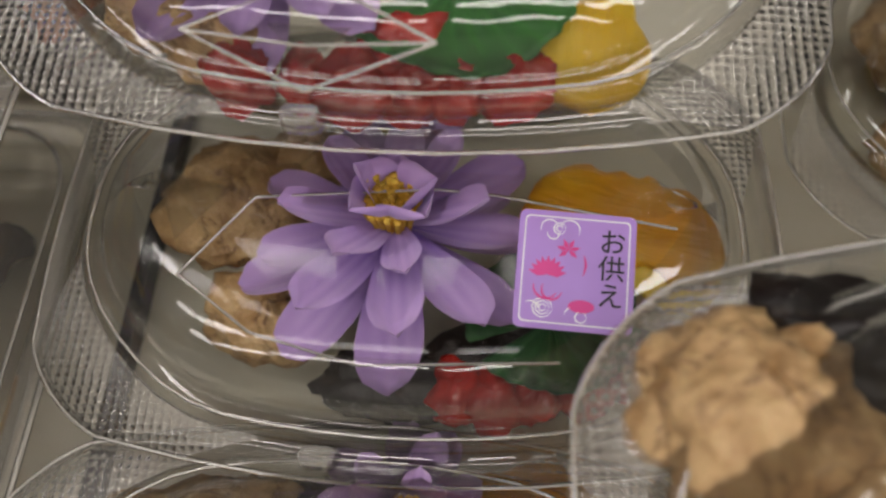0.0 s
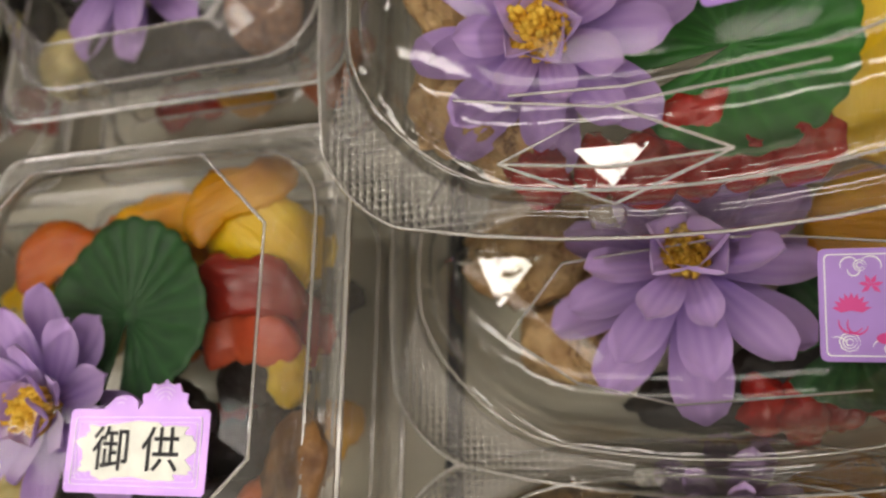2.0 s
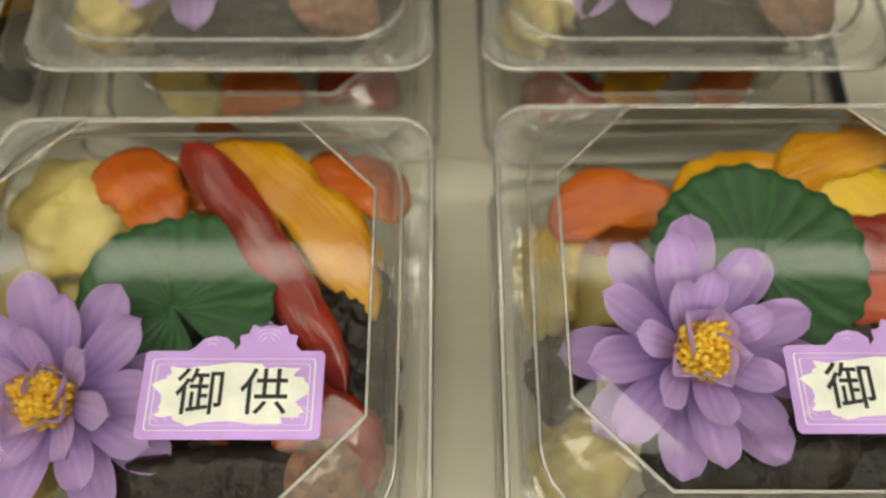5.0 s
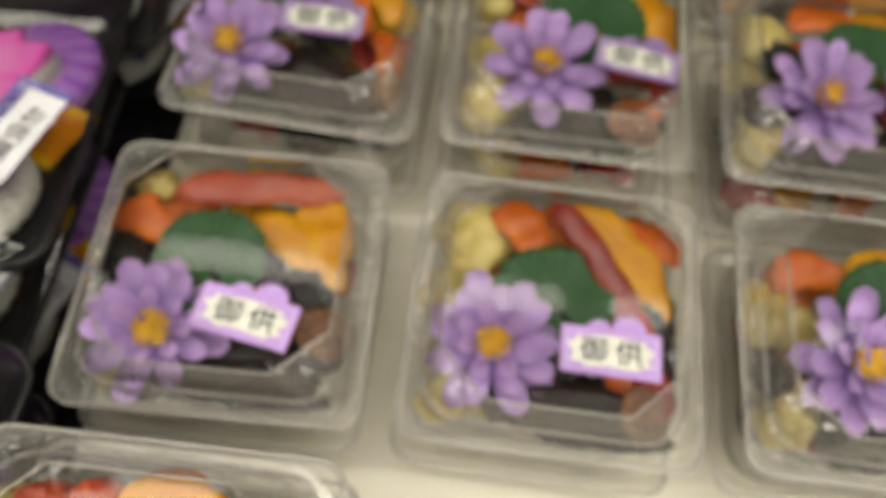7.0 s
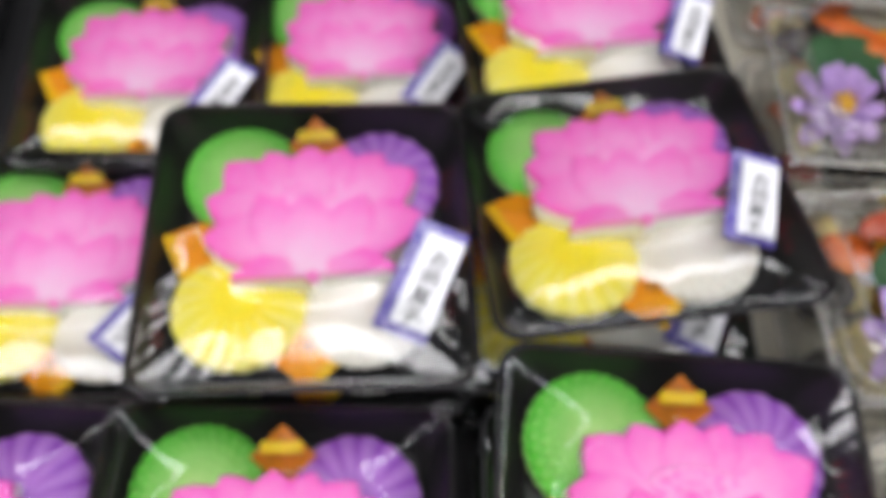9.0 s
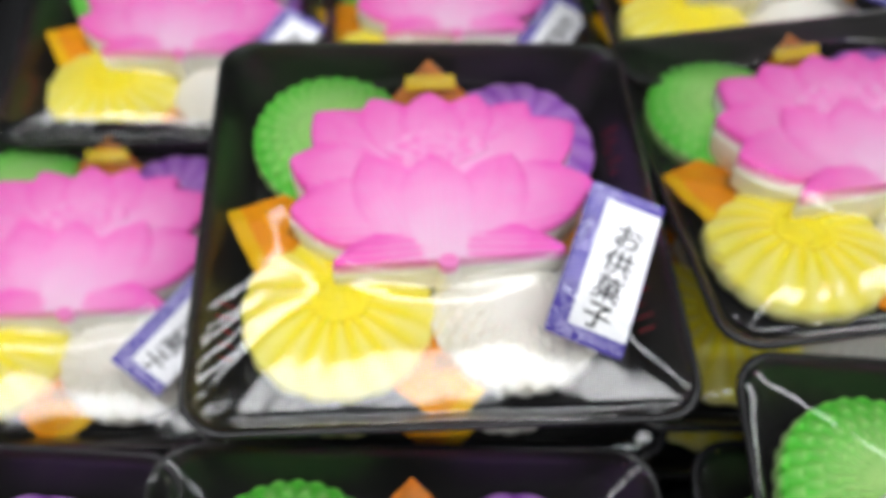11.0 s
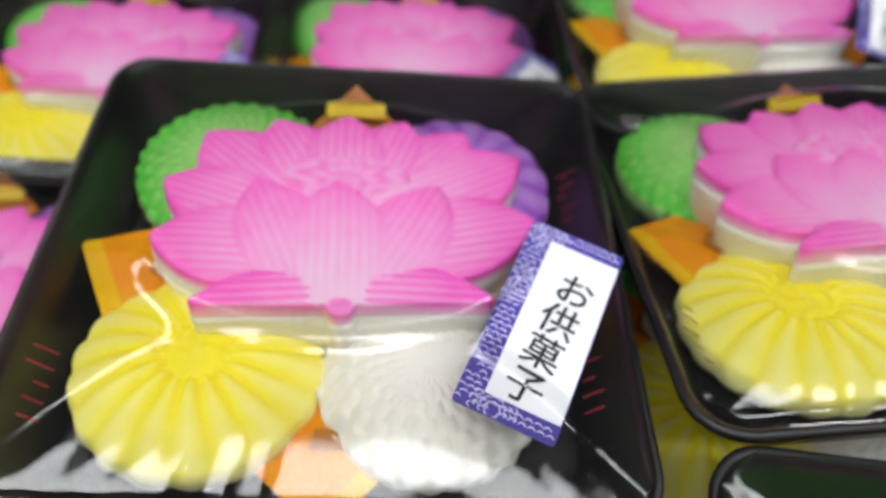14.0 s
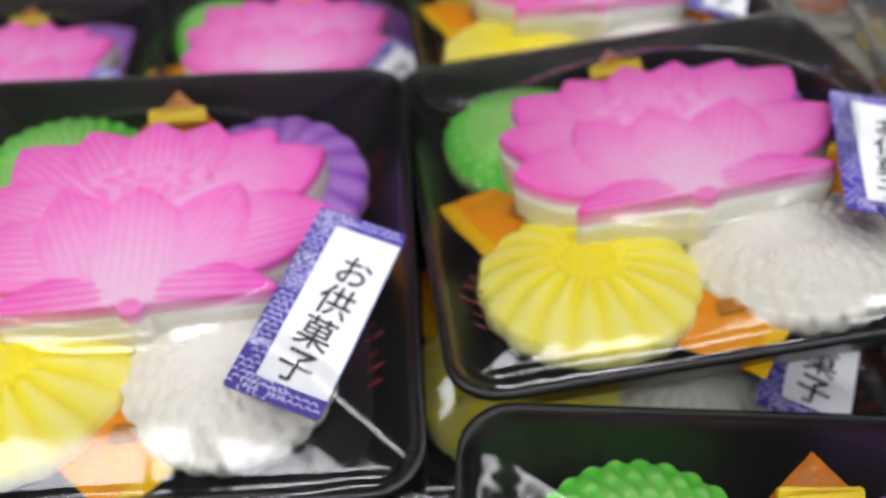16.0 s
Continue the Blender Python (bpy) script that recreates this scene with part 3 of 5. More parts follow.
def sweets_sticker(p, place):
    """Tall indigo and white sticker with four characters in a column."""
    w, h = 0.031, 0.070
    s = mesh("sticker", *sheet(rect_pts(w, h, 0.0015), 0, 0.0003), INDIGO, p, False, "tall indigo and white sticker with brushed characters", place)
    field = [(-0.0078, -0.0285), (0.0152, -0.0285), (0.0152, 0.0295), (-0.0078, 0.0295)]
    mesh("field", *sheet(field, 0.0003, 0.0005), WHITE_PRINT, s, False)
    rng = random.Random(5)
    scales = []
    y = -0.0335
    row = 0
    while y < 0.034:
        x = -0.0145 + (0.0014 if row % 2 else 0)
        while x < 0.0148:
            if x < -0.0088 or y < -0.030 or y > 0.0308:
                if rng.random() < 0.9:
                    r = 0.0012
                    scales.append((x, y, r, 15 + rng.uniform(-10, 10), 165 + rng.uniform(-10, 10)))
            x += 0.0028
        y += 0.0019
        row += 1
    for cx, cy in ((-0.0105, 0.009), (-0.004, -0.0325), (-0.009, 0.0325)):
        for k in range(1, 5):
            for i in range(5 + 3 * k):
                a = 360 * i / (5 + 3 * k)
                px, py = cx + 0.0016 * k * math.cos(radians(a)), cy + 0.0016 * k * math.sin(radians(a))
                inside = -0.0086 < px < 0.0156 and -0.0292 < py < 0.0302
                if abs(px) < 0.0145 and abs(py) < 0.034 and not inside:
                    scales.append((px, py, 0.0008, a - 90, a + 90))
    mesh("print", *arcs(scales, 0.0005, 0.00042), PALE_INDIGO, s, False)
    lettering("lettering", ["お", "供", "菓", "子"], 0.0122, INK, s, pose(0.0034, -0.0043, 0.0007, 0, 0, -5), 0.009, 1.0)
    return s


# ---- cloth lotus flowers and leaves ----
def petal_mesh(length, width, cup, lift, n=14, m=8):
    v, f, t = [], [], []
    for i in range(n + 1):
        s = i / n
        hw = width / 2 * (0.22 + 0.78 * math.sin(math.pi * min(1, s * 0.62 + 0.04)) ** 1.1) if s < 0.72 else width / 2 * max(0, 1 - ((s - 0.6) / 0.4) ** 2.8) ** 0.5 * 1.0
        hw = max(hw, width * 0.03)
        for j in range(m + 1):
            w = 2 * j / m - 1
            v.append((hw * w, s * length, lift * s * s * length + cup * (w * w) * hw * 2 + 0.006 * length * math.cos(9 * w) + 0.03 * length * math.sin(2.6 * w + 5 * s) * s - 0.1 * length * s * (1 - s)))
            t.append(min(1, 0.05 + 1.05 * s ** 0.8 + 0.12 * math.cos(14 * w)))
    for i in range(n):
        for j in range(m):
            a = i * (m + 1) + j
            f.append((a, a + 1, a + m + 2, a + m + 1))
    return v, f, t


PETAL_KINDS = {}


def lotus_flower(place, radius=0.036, seed=1, droop=6.0):
    """A lilac cloth lotus: two rings of spread petals, a cup of small ones and a yellow heart."""
    rng = random.Random(seed)
    fl = thing("lotus_flower", "artificial lilac cloth lotus flower with a yellow centre", "artificial flower", place, "lotus flowers")
    rings = ((8, 1.0, 0.42, 3, 0.0), (9, 0.87, 0.41, 15, 0.003), (7, 0.66, 0.43, 31, 0.005), (5, 0.45, 0.8, 66, 0.004))
    for k, (n, ln, wd, up, z) in enumerate(rings):
        for i in range(n):
            a = 360 * i / n + 19 * k + rng.uniform(-8, 8)
            tilt = up - (droop if k < 3 else 0) * (1, 0.8, 0.4, 0)[k] + rng.uniform(-6, 6)
            sc = radius * ln * rng.uniform(0.9, 1.06)
            m = pose(0, 0, z, 0, 0, a) @ pose(0, 0.002, 0, tilt, rng.uniform(-10, 10), 0) @ Matrix.Scale(sc, 4)
            if k not in PETAL_KINDS:
                vv, ff, tt = petal_mesh(1, wd, 0.16 if k < 3 else 0.42, 0.12 if k < 3 else -0.2)
                PETAL_KINDS[k] = mesh("petal", vv, ff, PETAL, fl, True, place=m, tint=tt)
            else:
                again(PETAL_KINDS[k], fl, m)
    v, f = [], []
    for i in range(60):
        a, r = 2.4 * i, 0.0058 * math.sqrt(i / 60)
        d = Vector((math.cos(a) * r * 0.6, math.sin(a) * r * 0.6, 0.011)).normalized()
        base = Vector((math.cos(a) * r, math.sin(a) * r, 0.0045))
        tv, tf = tube([base, base + d * 0.0075 * rng.uniform(0.7, 1.1), base + d * 0.0102 * rng.uniform(0.8, 1.1)], 0.0011, 5)
        o = len(v)
        v += tv + [base + d * 0.0108]
        f += [tuple(q + o for q in face) for face in tf] + [tuple(o + 10 + q for q in range(5))]
    mesh("stamen_cluster", v, f, STAMEN, fl, True, "yellow stamens")
    return fl


def lotus_leaf(place, r=0.03, bright=False, seed=3):
    v, f, t = [(0, 0, 0.002)], [], [0.7]
    n, m = 132, 12
    for k in range(1, m + 1):
        s = k / m
        for i in range(n):
            a = 2 * math.pi * i / n + 0.18
            a2 = 0.12 + a * 0.965
            rib = abs(math.cos(a * 11 + 1.5 * noise.noise(Vector((s * 3, a * 2, seed))) * s))
            rr = r * s * (1 + 0.018 * math.sin(23 * a) * s + 0.02 * math.sin(3 * a + seed))
            wav = (0.0009 * rib * s + 0.0012 * math.sin(5 * a + seed) * s * s + 0.0016 * s * s + 0.0007 * noise.noise(Vector((s * 14, a * 9, seed))))
            v.append((rr * math.cos(a2), rr * math.sin(a2), wav))
            t.append(0.2 + 0.35 * (1 - rib) ** 2 + 0.3 * s * noise.noise(Vector((s * 8, a * 6, seed))) + 0.1 * s)
    for i in range(n - 1):
        f.append((0, 1 + i, 2 + i))
    for k in range(m - 1):
        for i in range(n - 1):
            a = 1 + k * n + i
            f.append((a, a + n, a + n + 1, a + 1))
    ob = mesh("lotus_leaf", v, f, LEAF_BRIGHT if bright else LEAF, None, True, place=place, tint=t)
    sol = ob.modifiers.new("thickness", "SOLIDIFY")
    sol.thickness = 0.0006
    return tagged(ob, "bright green artificial lotus leaf" if bright else "dark green ribbed artificial lotus leaf", "artificial leaf", "lotus leaves")


# ---- dried fruit ----
KINDS = {
    "mango": (MANGO, "dried_mango", "orange-yellow slice of dried mango"),
    "yellow": (MANGO_YELLOW, "dried_mango", "bright yellow slice of dried mango"),
    "orange": (ORANGE, "dried_papaya", "orange piece of dried papaya"),
    "red": (RED, "dried_papaya", "dark red strip of dried papaya"),
    "coral": (CORAL, "dried_papaya", "coral strip of dried papaya"),
    "pine": (PINEAPPLE, "dried_pineapple", "pale yellow chunk of dried pineapple"),
    "prune": (PRUNE, "prune", "glossy black dried prune"),
    "bean": (BROWN_BEAN, "brown_jelly", "dark brown sugared jelly piece"),
    "fig": (FIG, "dried_fig", "brown wrinkled dried fig"),
    "tan": (TAN, "dried_fig", "pale tan wrinkled dried fig"),
    "cherry": (CHERRY, "candied_cherry", "glossy red candied cherry"),
}


def strip(kind, x, y, z, length, width, angle, parent_place, thick=0.007, bend=0.15, seed=1, curl=0.0):
    """A tapering slice, bent sideways and curled, with an uneven skin."""
    m, name, label = KINDS[kind]
    v, f = [], []
    n, k = 24, 16
    for i in range(n + 1):
        s = 2 * i / n - 1
        env = max(0.0, 1 - abs(s) ** 5) ** 0.6 * (1 - 0.2 * s)
        env = max(env, 0.02)
        left = 1 + 0.42 * noise.noise(Vector((s * 1.7, seed * 5.1, 0))) + 0.18 * noise.noise(Vector((s * 5.5, seed * 2.3, 7)))
        right = 1 + 0.42 * noise.noise(Vector((s * 1.7, seed * 3.7, 4))) + 0.18 * noise.noise(Vector((s * 5.5, seed * 1.3, 2)))
        fold = 0.0022 * noise.noise(Vector((s * 1.6, seed * 1.1, 3)))
        for j in range(k):
            a = 2 * math.pi * j / k
            px = s * length / 2
            c, sn = math.cos(a), math.sin(a)
            py = math.copysign(abs(c) ** 0.85, c) * width / 2 * env * (left if c < 0 else right) + bend * length * (0.35 - s * s)
            pz = math.copysign(abs(sn) ** 0.8, sn) * thick / 2 * (0.3 + 0.7 * env) * (1 + 0.5 * c) + curl * s * s * length + fold + 0.0022 * noise.noise(Vector((px * 70, py * 70, seed)))
            v.append((px, py, pz))
    for i in range(n):
        for j in range(k):
            jj = (j + 1) % k
            f.append((i * k + j, i * k + jj, (i + 1) * k + jj, (i + 1) * k + j))
    f += [tuple(range(k - 1, -1, -1)), tuple(range(n * k, n * k + k))]
    ob = mesh(name, v, f, m, None, True, place=parent_place @ pose(x, y, z, seed * 37 % 11 - 5, seed * 53 % 9 - 4, angle))
    return tagged(ob, label, "dried fruit" if kind != "cherry" else "candied fruit", name.replace("_", " ") + " pieces")


def lump(kind, x, y, z, rx, ry, rz, parent_place, seed=1, rough=0.25, freq=1.6, turn=0.0):
    """A wrinkled lump of fruit."""
    m, name, label = KINDS[kind]
    v, f = [], []
    n, k = 22, 34
    for i in range(n + 1):
        la = math.pi * i / n
        for j in range(k):
            a = 2 * math.pi * j / k
            d = Vector((math.sin(la) * math.cos(a), math.sin(la) * math.sin(a), math.cos(la)))
            w = 1 + rough * noise.noise(d * freq + Vector((seed * 3.7, 0, seed))) + rough * 0.45 * noise.noise(d * freq * 3.1 + Vector((0, seed * 1.9, 0)))
            if kind in ("tan", "fig", "prune"):
                w -= rough * 0.3 * abs(noise.noise(d * freq * 2.3 + Vector((seed, seed, 0))))
                w -= rough * 0.2 * max(0, 1 - 5 * abs(noise.noise(d * freq * 1.5 + Vector((0, seed * 0.7, seed))))) - rough * 0.12 * noise.noise(d * freq * 7 + Vector((seed, 0, 0)))
            v.append((rx * d.x * w, ry * d.y * w, rz * d.z * w))
    for i in range(n):
        for j in range(k):
            jj = (j + 1) % k
            f.append((i * k + j, (i + 1) * k + j, (i + 1) * k + jj, i * k + jj))
    ob = mesh(name, v, f, m, None, True, place=parent_place @ pose(x, y, z, 0, 0, turn))
    return tagged(ob, label, "dried fruit" if kind != "cherry" else "candied fruit", name.replace("_", " ") + " pieces")


def fig_half(x, y, z, r, parent_place, seed=1, rx=35, turn=0):
    """A fig cut open: rough skin bowl with seeded flesh."""
    v, f = [], []
    n, k = 8, 24
    for i in range(n + 1):
        s = i / n
        for j in range(k):
            a = 2 * math.pi * j / k
            w = 1 + 0.08 * noise.noise(Vector((math.cos(a) * 1.5, math.sin(a) * 1.5, seed + s)))
            rr = r * w * math.sin(math.pi / 2 * s) if s < 1 else r * w
            v.append((rr * math.cos(a) * 0.8, rr * math.sin(a), -0.5 * r * math.cos(math.pi / 2 * s)))
    for i in range(n):
        for j in range(k):
            jj = (j + 1) % k
            f.append((i * k + j, i * k + jj, (i + 1) * k + jj, (i + 1) * k + j))
    place = parent_place @ pose(x, y, z, rx, 0, turn)
    ob = thing("dried_fig", "halved brown dried fig showing its seeds", "dried fruit", place, "dried fig pieces")
    mesh("skin", v, f, FIG, ob)
    v2, f2 = [(0, 0, -0.0008)], []
    for q, s in enumerate((0.35, 0.7, 0.92, 1.0)):
        for j in range(k):
            a = 2 * math.pi * j / k
            w = 1 + 0.08 * noise.noise(Vector((math.cos(a) * 1.5, math.sin(a) * 1.5, seed + 1)))
            v2.append((0.8 * r * s * w * math.cos(a), r * s * w * math.sin(a), 0.0014 * noise.noise(Vector((a * 3, s * 9, seed))) + (0.001 if s < 0.9 else 0.0)))
    f2 += [(0, 1 + j, 1 + (j + 1) % k) for j in range(k)]
    for q in range(3):
        for j in range(k):
            jj = (j + 1) % k
            f2.append((1 + q * k + j, 1 + (q + 1) * k + j, 1 + (q + 1) * k + jj, 1 + q * k + jj))
    mesh("flesh", v2, f2, FIG_CUT, ob, True, "dark seeded fig flesh")
    return ob


def fill(place, pieces, seed=1):
    """Puts fruit into a pack: millimetres and degrees in the pack's own frame."""
    for i, row in enumerate(pieces):
        kind, shape = row[0], row[1]
        s = seed * 31 + i
        if shape == "s":
            _, _, x, y, z, ln, wd, an = row[:8]
            strip(kind, x / 1000, y / 1000, z / 1000, ln / 1000, wd / 1000, an, place, 0.0075, row[8] if len(row) > 8 else 0.1, s)
        elif shape == "h":
            _, _, x, y, z, r, rx, turn = row
            fig_half(x / 1000, y / 1000, z / 1000, r / 1000, place, s, rx, turn)
        else:
            _, _, x, y, z, a, b, c, turn = row
            lump(kind, x / 1000, y / 1000, z / 1000, a / 1000, b / 1000, c / 1000, place, s, 0.32, 1.7, turn)


# ---- square packs: a middle row, a row behind it, one further back, and one in front ----
def mm(place, x, y, z, rx=0, ry=0, rz=0):
    return place @ pose(x / 1000, y / 1000, z / 1000, rx, ry, rz)


def pack_under(place, seed):
    """A pack lower in a stack, filled in the same way."""
    square_pack(place, "clear pack of dried fruit at the bottom of a stack")
    r = random.Random(seed)
    kinds = ["mango", "orange", "pine", "prune", "bean", "red"]
    r.shuffle(kinds)
    fill(place, [(k, "s", -34 + 34 * (i % 3) + r.uniform(-5, 5), -28 + 54 * (i // 3) + r.uniform(-5, 5), 12, 40, 24, r.uniform(-70, 70)) for i, k in enumerate(kinds)], seed)


def bedding(place, seed):
    """The lower layer of fruit in a pack."""
    r = random.Random(seed)
    rows = [("orange", -32, 36), ("mango", 6, 37), ("yellow", 40, 34), ("pine", -44, 10), ("prune", 4, 14), ("red", 44, 6), ("pine", -42, -28), ("bean", 4, -22), ("bean", 42, -30), ("prune", -12, -43), ("prune", 28, -44)]
    fill(place, [(k, "s", x + r.uniform(-3, 3), y + r.uniform(-3, 3), 9, 42, 28, r.uniform(-30, 30), 0.04) for k, x, y in rows], seed)


# red strip across
P1 = pose(0.002, 0.017, 0.05)
square_pack(P1, "clear square pack of dried fruit with a lilac sticker")
offering_sticker(bpy.context.scene.objects["clear_pack"], pose(0.0225, -0.0288, 0.0512))
lotus_flower(mm(P1, -32, -25, 30, 12, -4, 20), 0.035, 11)
lotus_leaf(mm(P1, -3, 2, 31, 3, 0, -60), 0.031)
bedding(P1, 71)
fill(P1, [("pine", "l", -45, 40, 18, 20, 19, 9, 20), ("pine", "l", -58, 4, 16, 13, 16, 9, 0), ("pine", "l", -52, -50, 14, 15, 10, 8, 30),
          ("orange", "s", -20, 43, 26, 40, 23, -55), ("orange", "s", 8, 50, 22, 44, 24, -30), ("orange", "s", 47, 47, 22, 42, 25, -8), ("mango", "s", 33, 33, 30, 82, 22, -46),
          ("red", "s", 24, 18, 34, 98, 15, -55, 0.04), ("prune", "l", 50, 4, 20, 14, 15, 10, 0), ("prune", "l", 52, -16, 18, 13, 15, 10, 40), ("red", "s", 50, -34, 24, 36, 16, -60),
          ("bean", "s", 20, -48, 22, 80, 20, 0, 0.0), ("prune", "s", 28, -58, 14, 72, 14, -2, 0.0), ("orange", "s", 40, -30, 22, 28, 16, 30), ("fig", "h", 46, -50, 26, 15, 20, 30)], 1)

# whole leaf
P2 = pose(0.172, 0.022, 0.05)
pk = square_pack(P2, "clear square pack with a broad lotus leaf")
offering_sticker(pk, pose(0.023, -0.0322, 0.0512))
lotus_flower(mm(P2, -22, -18, 37, 14, 6, 0), 0.037, 12)
lotus_leaf(mm(P2, 2, 10, 36, 4, 2, -105), 0.032)
bedding(P2, 72)
fill(P2, [("orange", "s", -38, 34, 26, 42, 20, 8), ("yellow", "s", -55, 22, 20, 24, 16, 60), ("mango", "s", 12, 43, 26, 64, 20, 14), ("yellow", "s", 42, 38, 24, 50, 26, -42), ("mango", "s", 36, 50, 30, 44, 20, 24),
          ("red", "s", 43, 18, 30, 42, 20, -10), ("coral", "s", 42, 3, 24, 36, 18, -4), ("yellow", "s", 52, -8, 20, 22, 14, -70), ("bean", "s", 42, -8, 16, 36, 20, 0),
          ("prune", "s", 0, -46, 24, 60, 24, 2, 0.0), ("prune", "s", 36, -50, 22, 58, 20, -4, 0.0), ("bean", "s", -2, -58, 14, 70, 12, 0, 0.0), ("fig", "l", 60, -36, 24, 10, 16, 10, -15), ("orange", "l", 52, -46, 22, 12, 9, 8, 20),
          ("pine", "l", -52, -46, 18, 14, 13, 10, 30), ("pine", "l", -58, 12, 16, 11, 20, 9, 0), ("prune", "l", -56, -22, 16, 10, 14, 8, 10)], 2)

P0 = pose(-0.166, 0.014, 0.05, 0, 0, 2)
pk = square_pack(P0, "clear square pack with mango slices and a shiny lilac sticker")
offering_sticker(pk, pose(0.0175, -0.032, 0.0512, 0, 0, -11))
lotus_flower(mm(P0, -29, -36, 32, 20, 0, 35), 0.034, 13)
lotus_leaf(mm(P0, -10, 2, 34, 4, 0, -70), 0.029)
bedding(P0, 73)
fill(P0, [("coral", "s", 8, 48, 30, 92, 19, 6, 0.05), ("mango", "s", 32, 18, 22, 66, 24, -30), ("mango", "s", 46, 26, 24, 46, 28, -75), ("orange", "s", -48, 26, 22, 42, 22, -12), ("pine", "l", -52, 52, 16, 12, 10, 8, 0),
          ("prune", "l", -56, 6, 18, 13, 14, 9, 0), ("yellow", "s", 10, 56, 20, 40, 20, 10), ("prune", "s", 12, -54, 22, 84, 20, 3, 0.0), ("bean", "s", 22, -40, 18, 66, 22, 0, 0.0), ("fig", "h", 53, -28, 26, 16, 10, 80),
          ("pine", "l", -44, -56, 14, 15, 9, 8, 0), ("prune", "l", 36, -6, 20, 16, 14, 9, 0), ("bean", "s", 30, -60, 14, 60, 14, 0, 0.0)], 3)

B0 = pose(-0.158, 0.183, 0.05, 0, 0, -2)
pk = square_pack(B0, "clear square pack with an orange papaya strip")
offering_sticker(pk, pose(0.013, -0.016, 0.0512, 0, 0, 3))
lotus_flower(mm(B0, -38, -32, 32, 14, 0, 5), 0.034, 14)
lotus_leaf(mm(B0, -22, 13, 30, 4, 0, -70), 0.03)
bedding(B0, 74)
fill(B0, [("prune", "l", -46, 42, 22, 22, 14, 10, 10), ("orange", "s", 4, 34, 30, 104, 20, -44, 0.06), ("mango", "s", 32, 34, 26, 60, 24, -38), ("pine", "l", -52, 58, 18, 15, 10, 9, 0), ("prune", "s", -4, -50, 20, 84, 22, 2, 0.0),
          ("bean", "s", -2, -32, 18, 60, 22, 0, 0.0), ("orange", "s", 50, -14, 20, 46, 18, -75), ("fig", "l", 55, -36, 20, 10, 15, 10, 0), ("pine", "l", -56, -48, 16, 11, 12, 9, 0)], 4)

B1 = pose(0.002, 0.186, 0.05)
pk = square_pack(B1, "clear square pack with a fig ring and mango slices")
offering_sticker(pk, pose(0.034, -0.02, 0.0512, 0, 0, -8))
lotus_flower(mm(B1, -17, -19, 32, 14, 0, 0), 0.037, 15)
lotus_leaf(mm(B1, 12, 22, 30, 4, 0, -80), 0.032)
bedding(B1, 75)
fill(B1, [("red", "s", -36, 48, 24, 32, 20, -10), ("orange", "s", -6, 60, 26, 40, 20, 5), ("mango", "s", 52, 32, 26, 60, 26, -72), ("yellow", "s", 34, 50, 24, 40, 24, -30), ("pine", "l", -52, 44, 18, 14, 18, 9, 0),
          ("pine", "l", -50, -42, 18, 14, 18, 9, 10), ("prune", "s", 8, -52, 20, 82, 26, 0, 0.0), ("bean", "s", 10, -34, 16, 64, 20, 0, 0.0), ("fig", "h", 38, -48, 28, 17, 12, 70), ("red", "s", 56, -12, 22, 36, 20, -70), ("orange", "s", 44, -32, 18, 30, 16, 20)], 5)

B2 = pose(0.168, 0.186, 0.05)
pk = square_pack(B2, "clear square pack with pineapple chunks and a halved fig")
offering_sticker(pk, pose(0.036, -0.018, 0.0512, 0, 0, -4))
lotus_flower(mm(B2, -17, -16, 32, 14, 0, 12), 0.038, 16)
lotus_leaf(mm(B2, 16, 20, 30, 4, 0, -80), 0.031)
bedding(B2, 76)
fill(B2, [("pine", "l", -46, 38, 20, 17, 19, 10, 0), ("pine", "l", -54, -46, 16, 12, 14, 9, 0), ("orange", "s", -6, 56, 24, 44, 22, -5), ("prune", "l", -34, 20, 22, 14, 14, 9, 0), ("prune", "l", -46, -14, 18, 14, 15, 10, 0), ("mango", "s", 40, 50, 24, 60, 26, -30),
          ("prune", "s", 2, -50, 20, 84, 24, 0, 0.0), ("red", "s", 40, -14, 22, 40, 22, -40), ("orange", "s", 54, 14, 20, 40, 18, -75), ("bean", "s", 10, -34, 16, 60, 18, 0, 0.0), ("fig", "h", 42, -44, 28, 18, 14, 20)], 6)

for i, (cx, cy) in enumerate(((-0.155, 0.346), (0.004, 0.35), (0.166, 0.352))):
    C = pose(cx, cy, 0.05)
    pk = square_pack(C, "clear square pack of dried fruit in the back row")
    offering_sticker(pk, pose(0.03, -0.02, 0.0512, 0, 0, -3))
    lotus_flower(mm(C, -24, -24, 32, 14, 0, 40 * i), 0.036, 17 + i)
    lotus_leaf(mm(C, 6, 16, 30, 4, 0, 100), 0.03)
    fill(C, [("pine", "l", -48, 36, 18, 16, 16, 9, 0), ("pine", "l", -52, -46, 16, 12, 13, 9, 0), ("mango", "s", 36, 42, 26, 60, 24, -40), ("orange", "s", 0, 52, 24, 50, 20, -10), ("prune", "s", 4, -52, 20, 80, 24, 0, 0.0),
             ("bean", "s", 10, -36, 16, 60, 18, 0, 0.0), ("fig", "l", 48, -40, 20, 14, 14, 10, 0)], 7 + i)

for i, (bx, by) in enumerate(((0.001, 0.015), (0.173, 0.02), (-0.168, 0.012), (-0.157, 0.176), (0.003, 0.178), (0.17, 0.178), (-0.153, 0.34), (0.003, 0.344), (0.167, 0.346))):
    pack_under(pose(bx, by, 0, 0, 0, (i * 7) % 3 - 1), 40 + i)

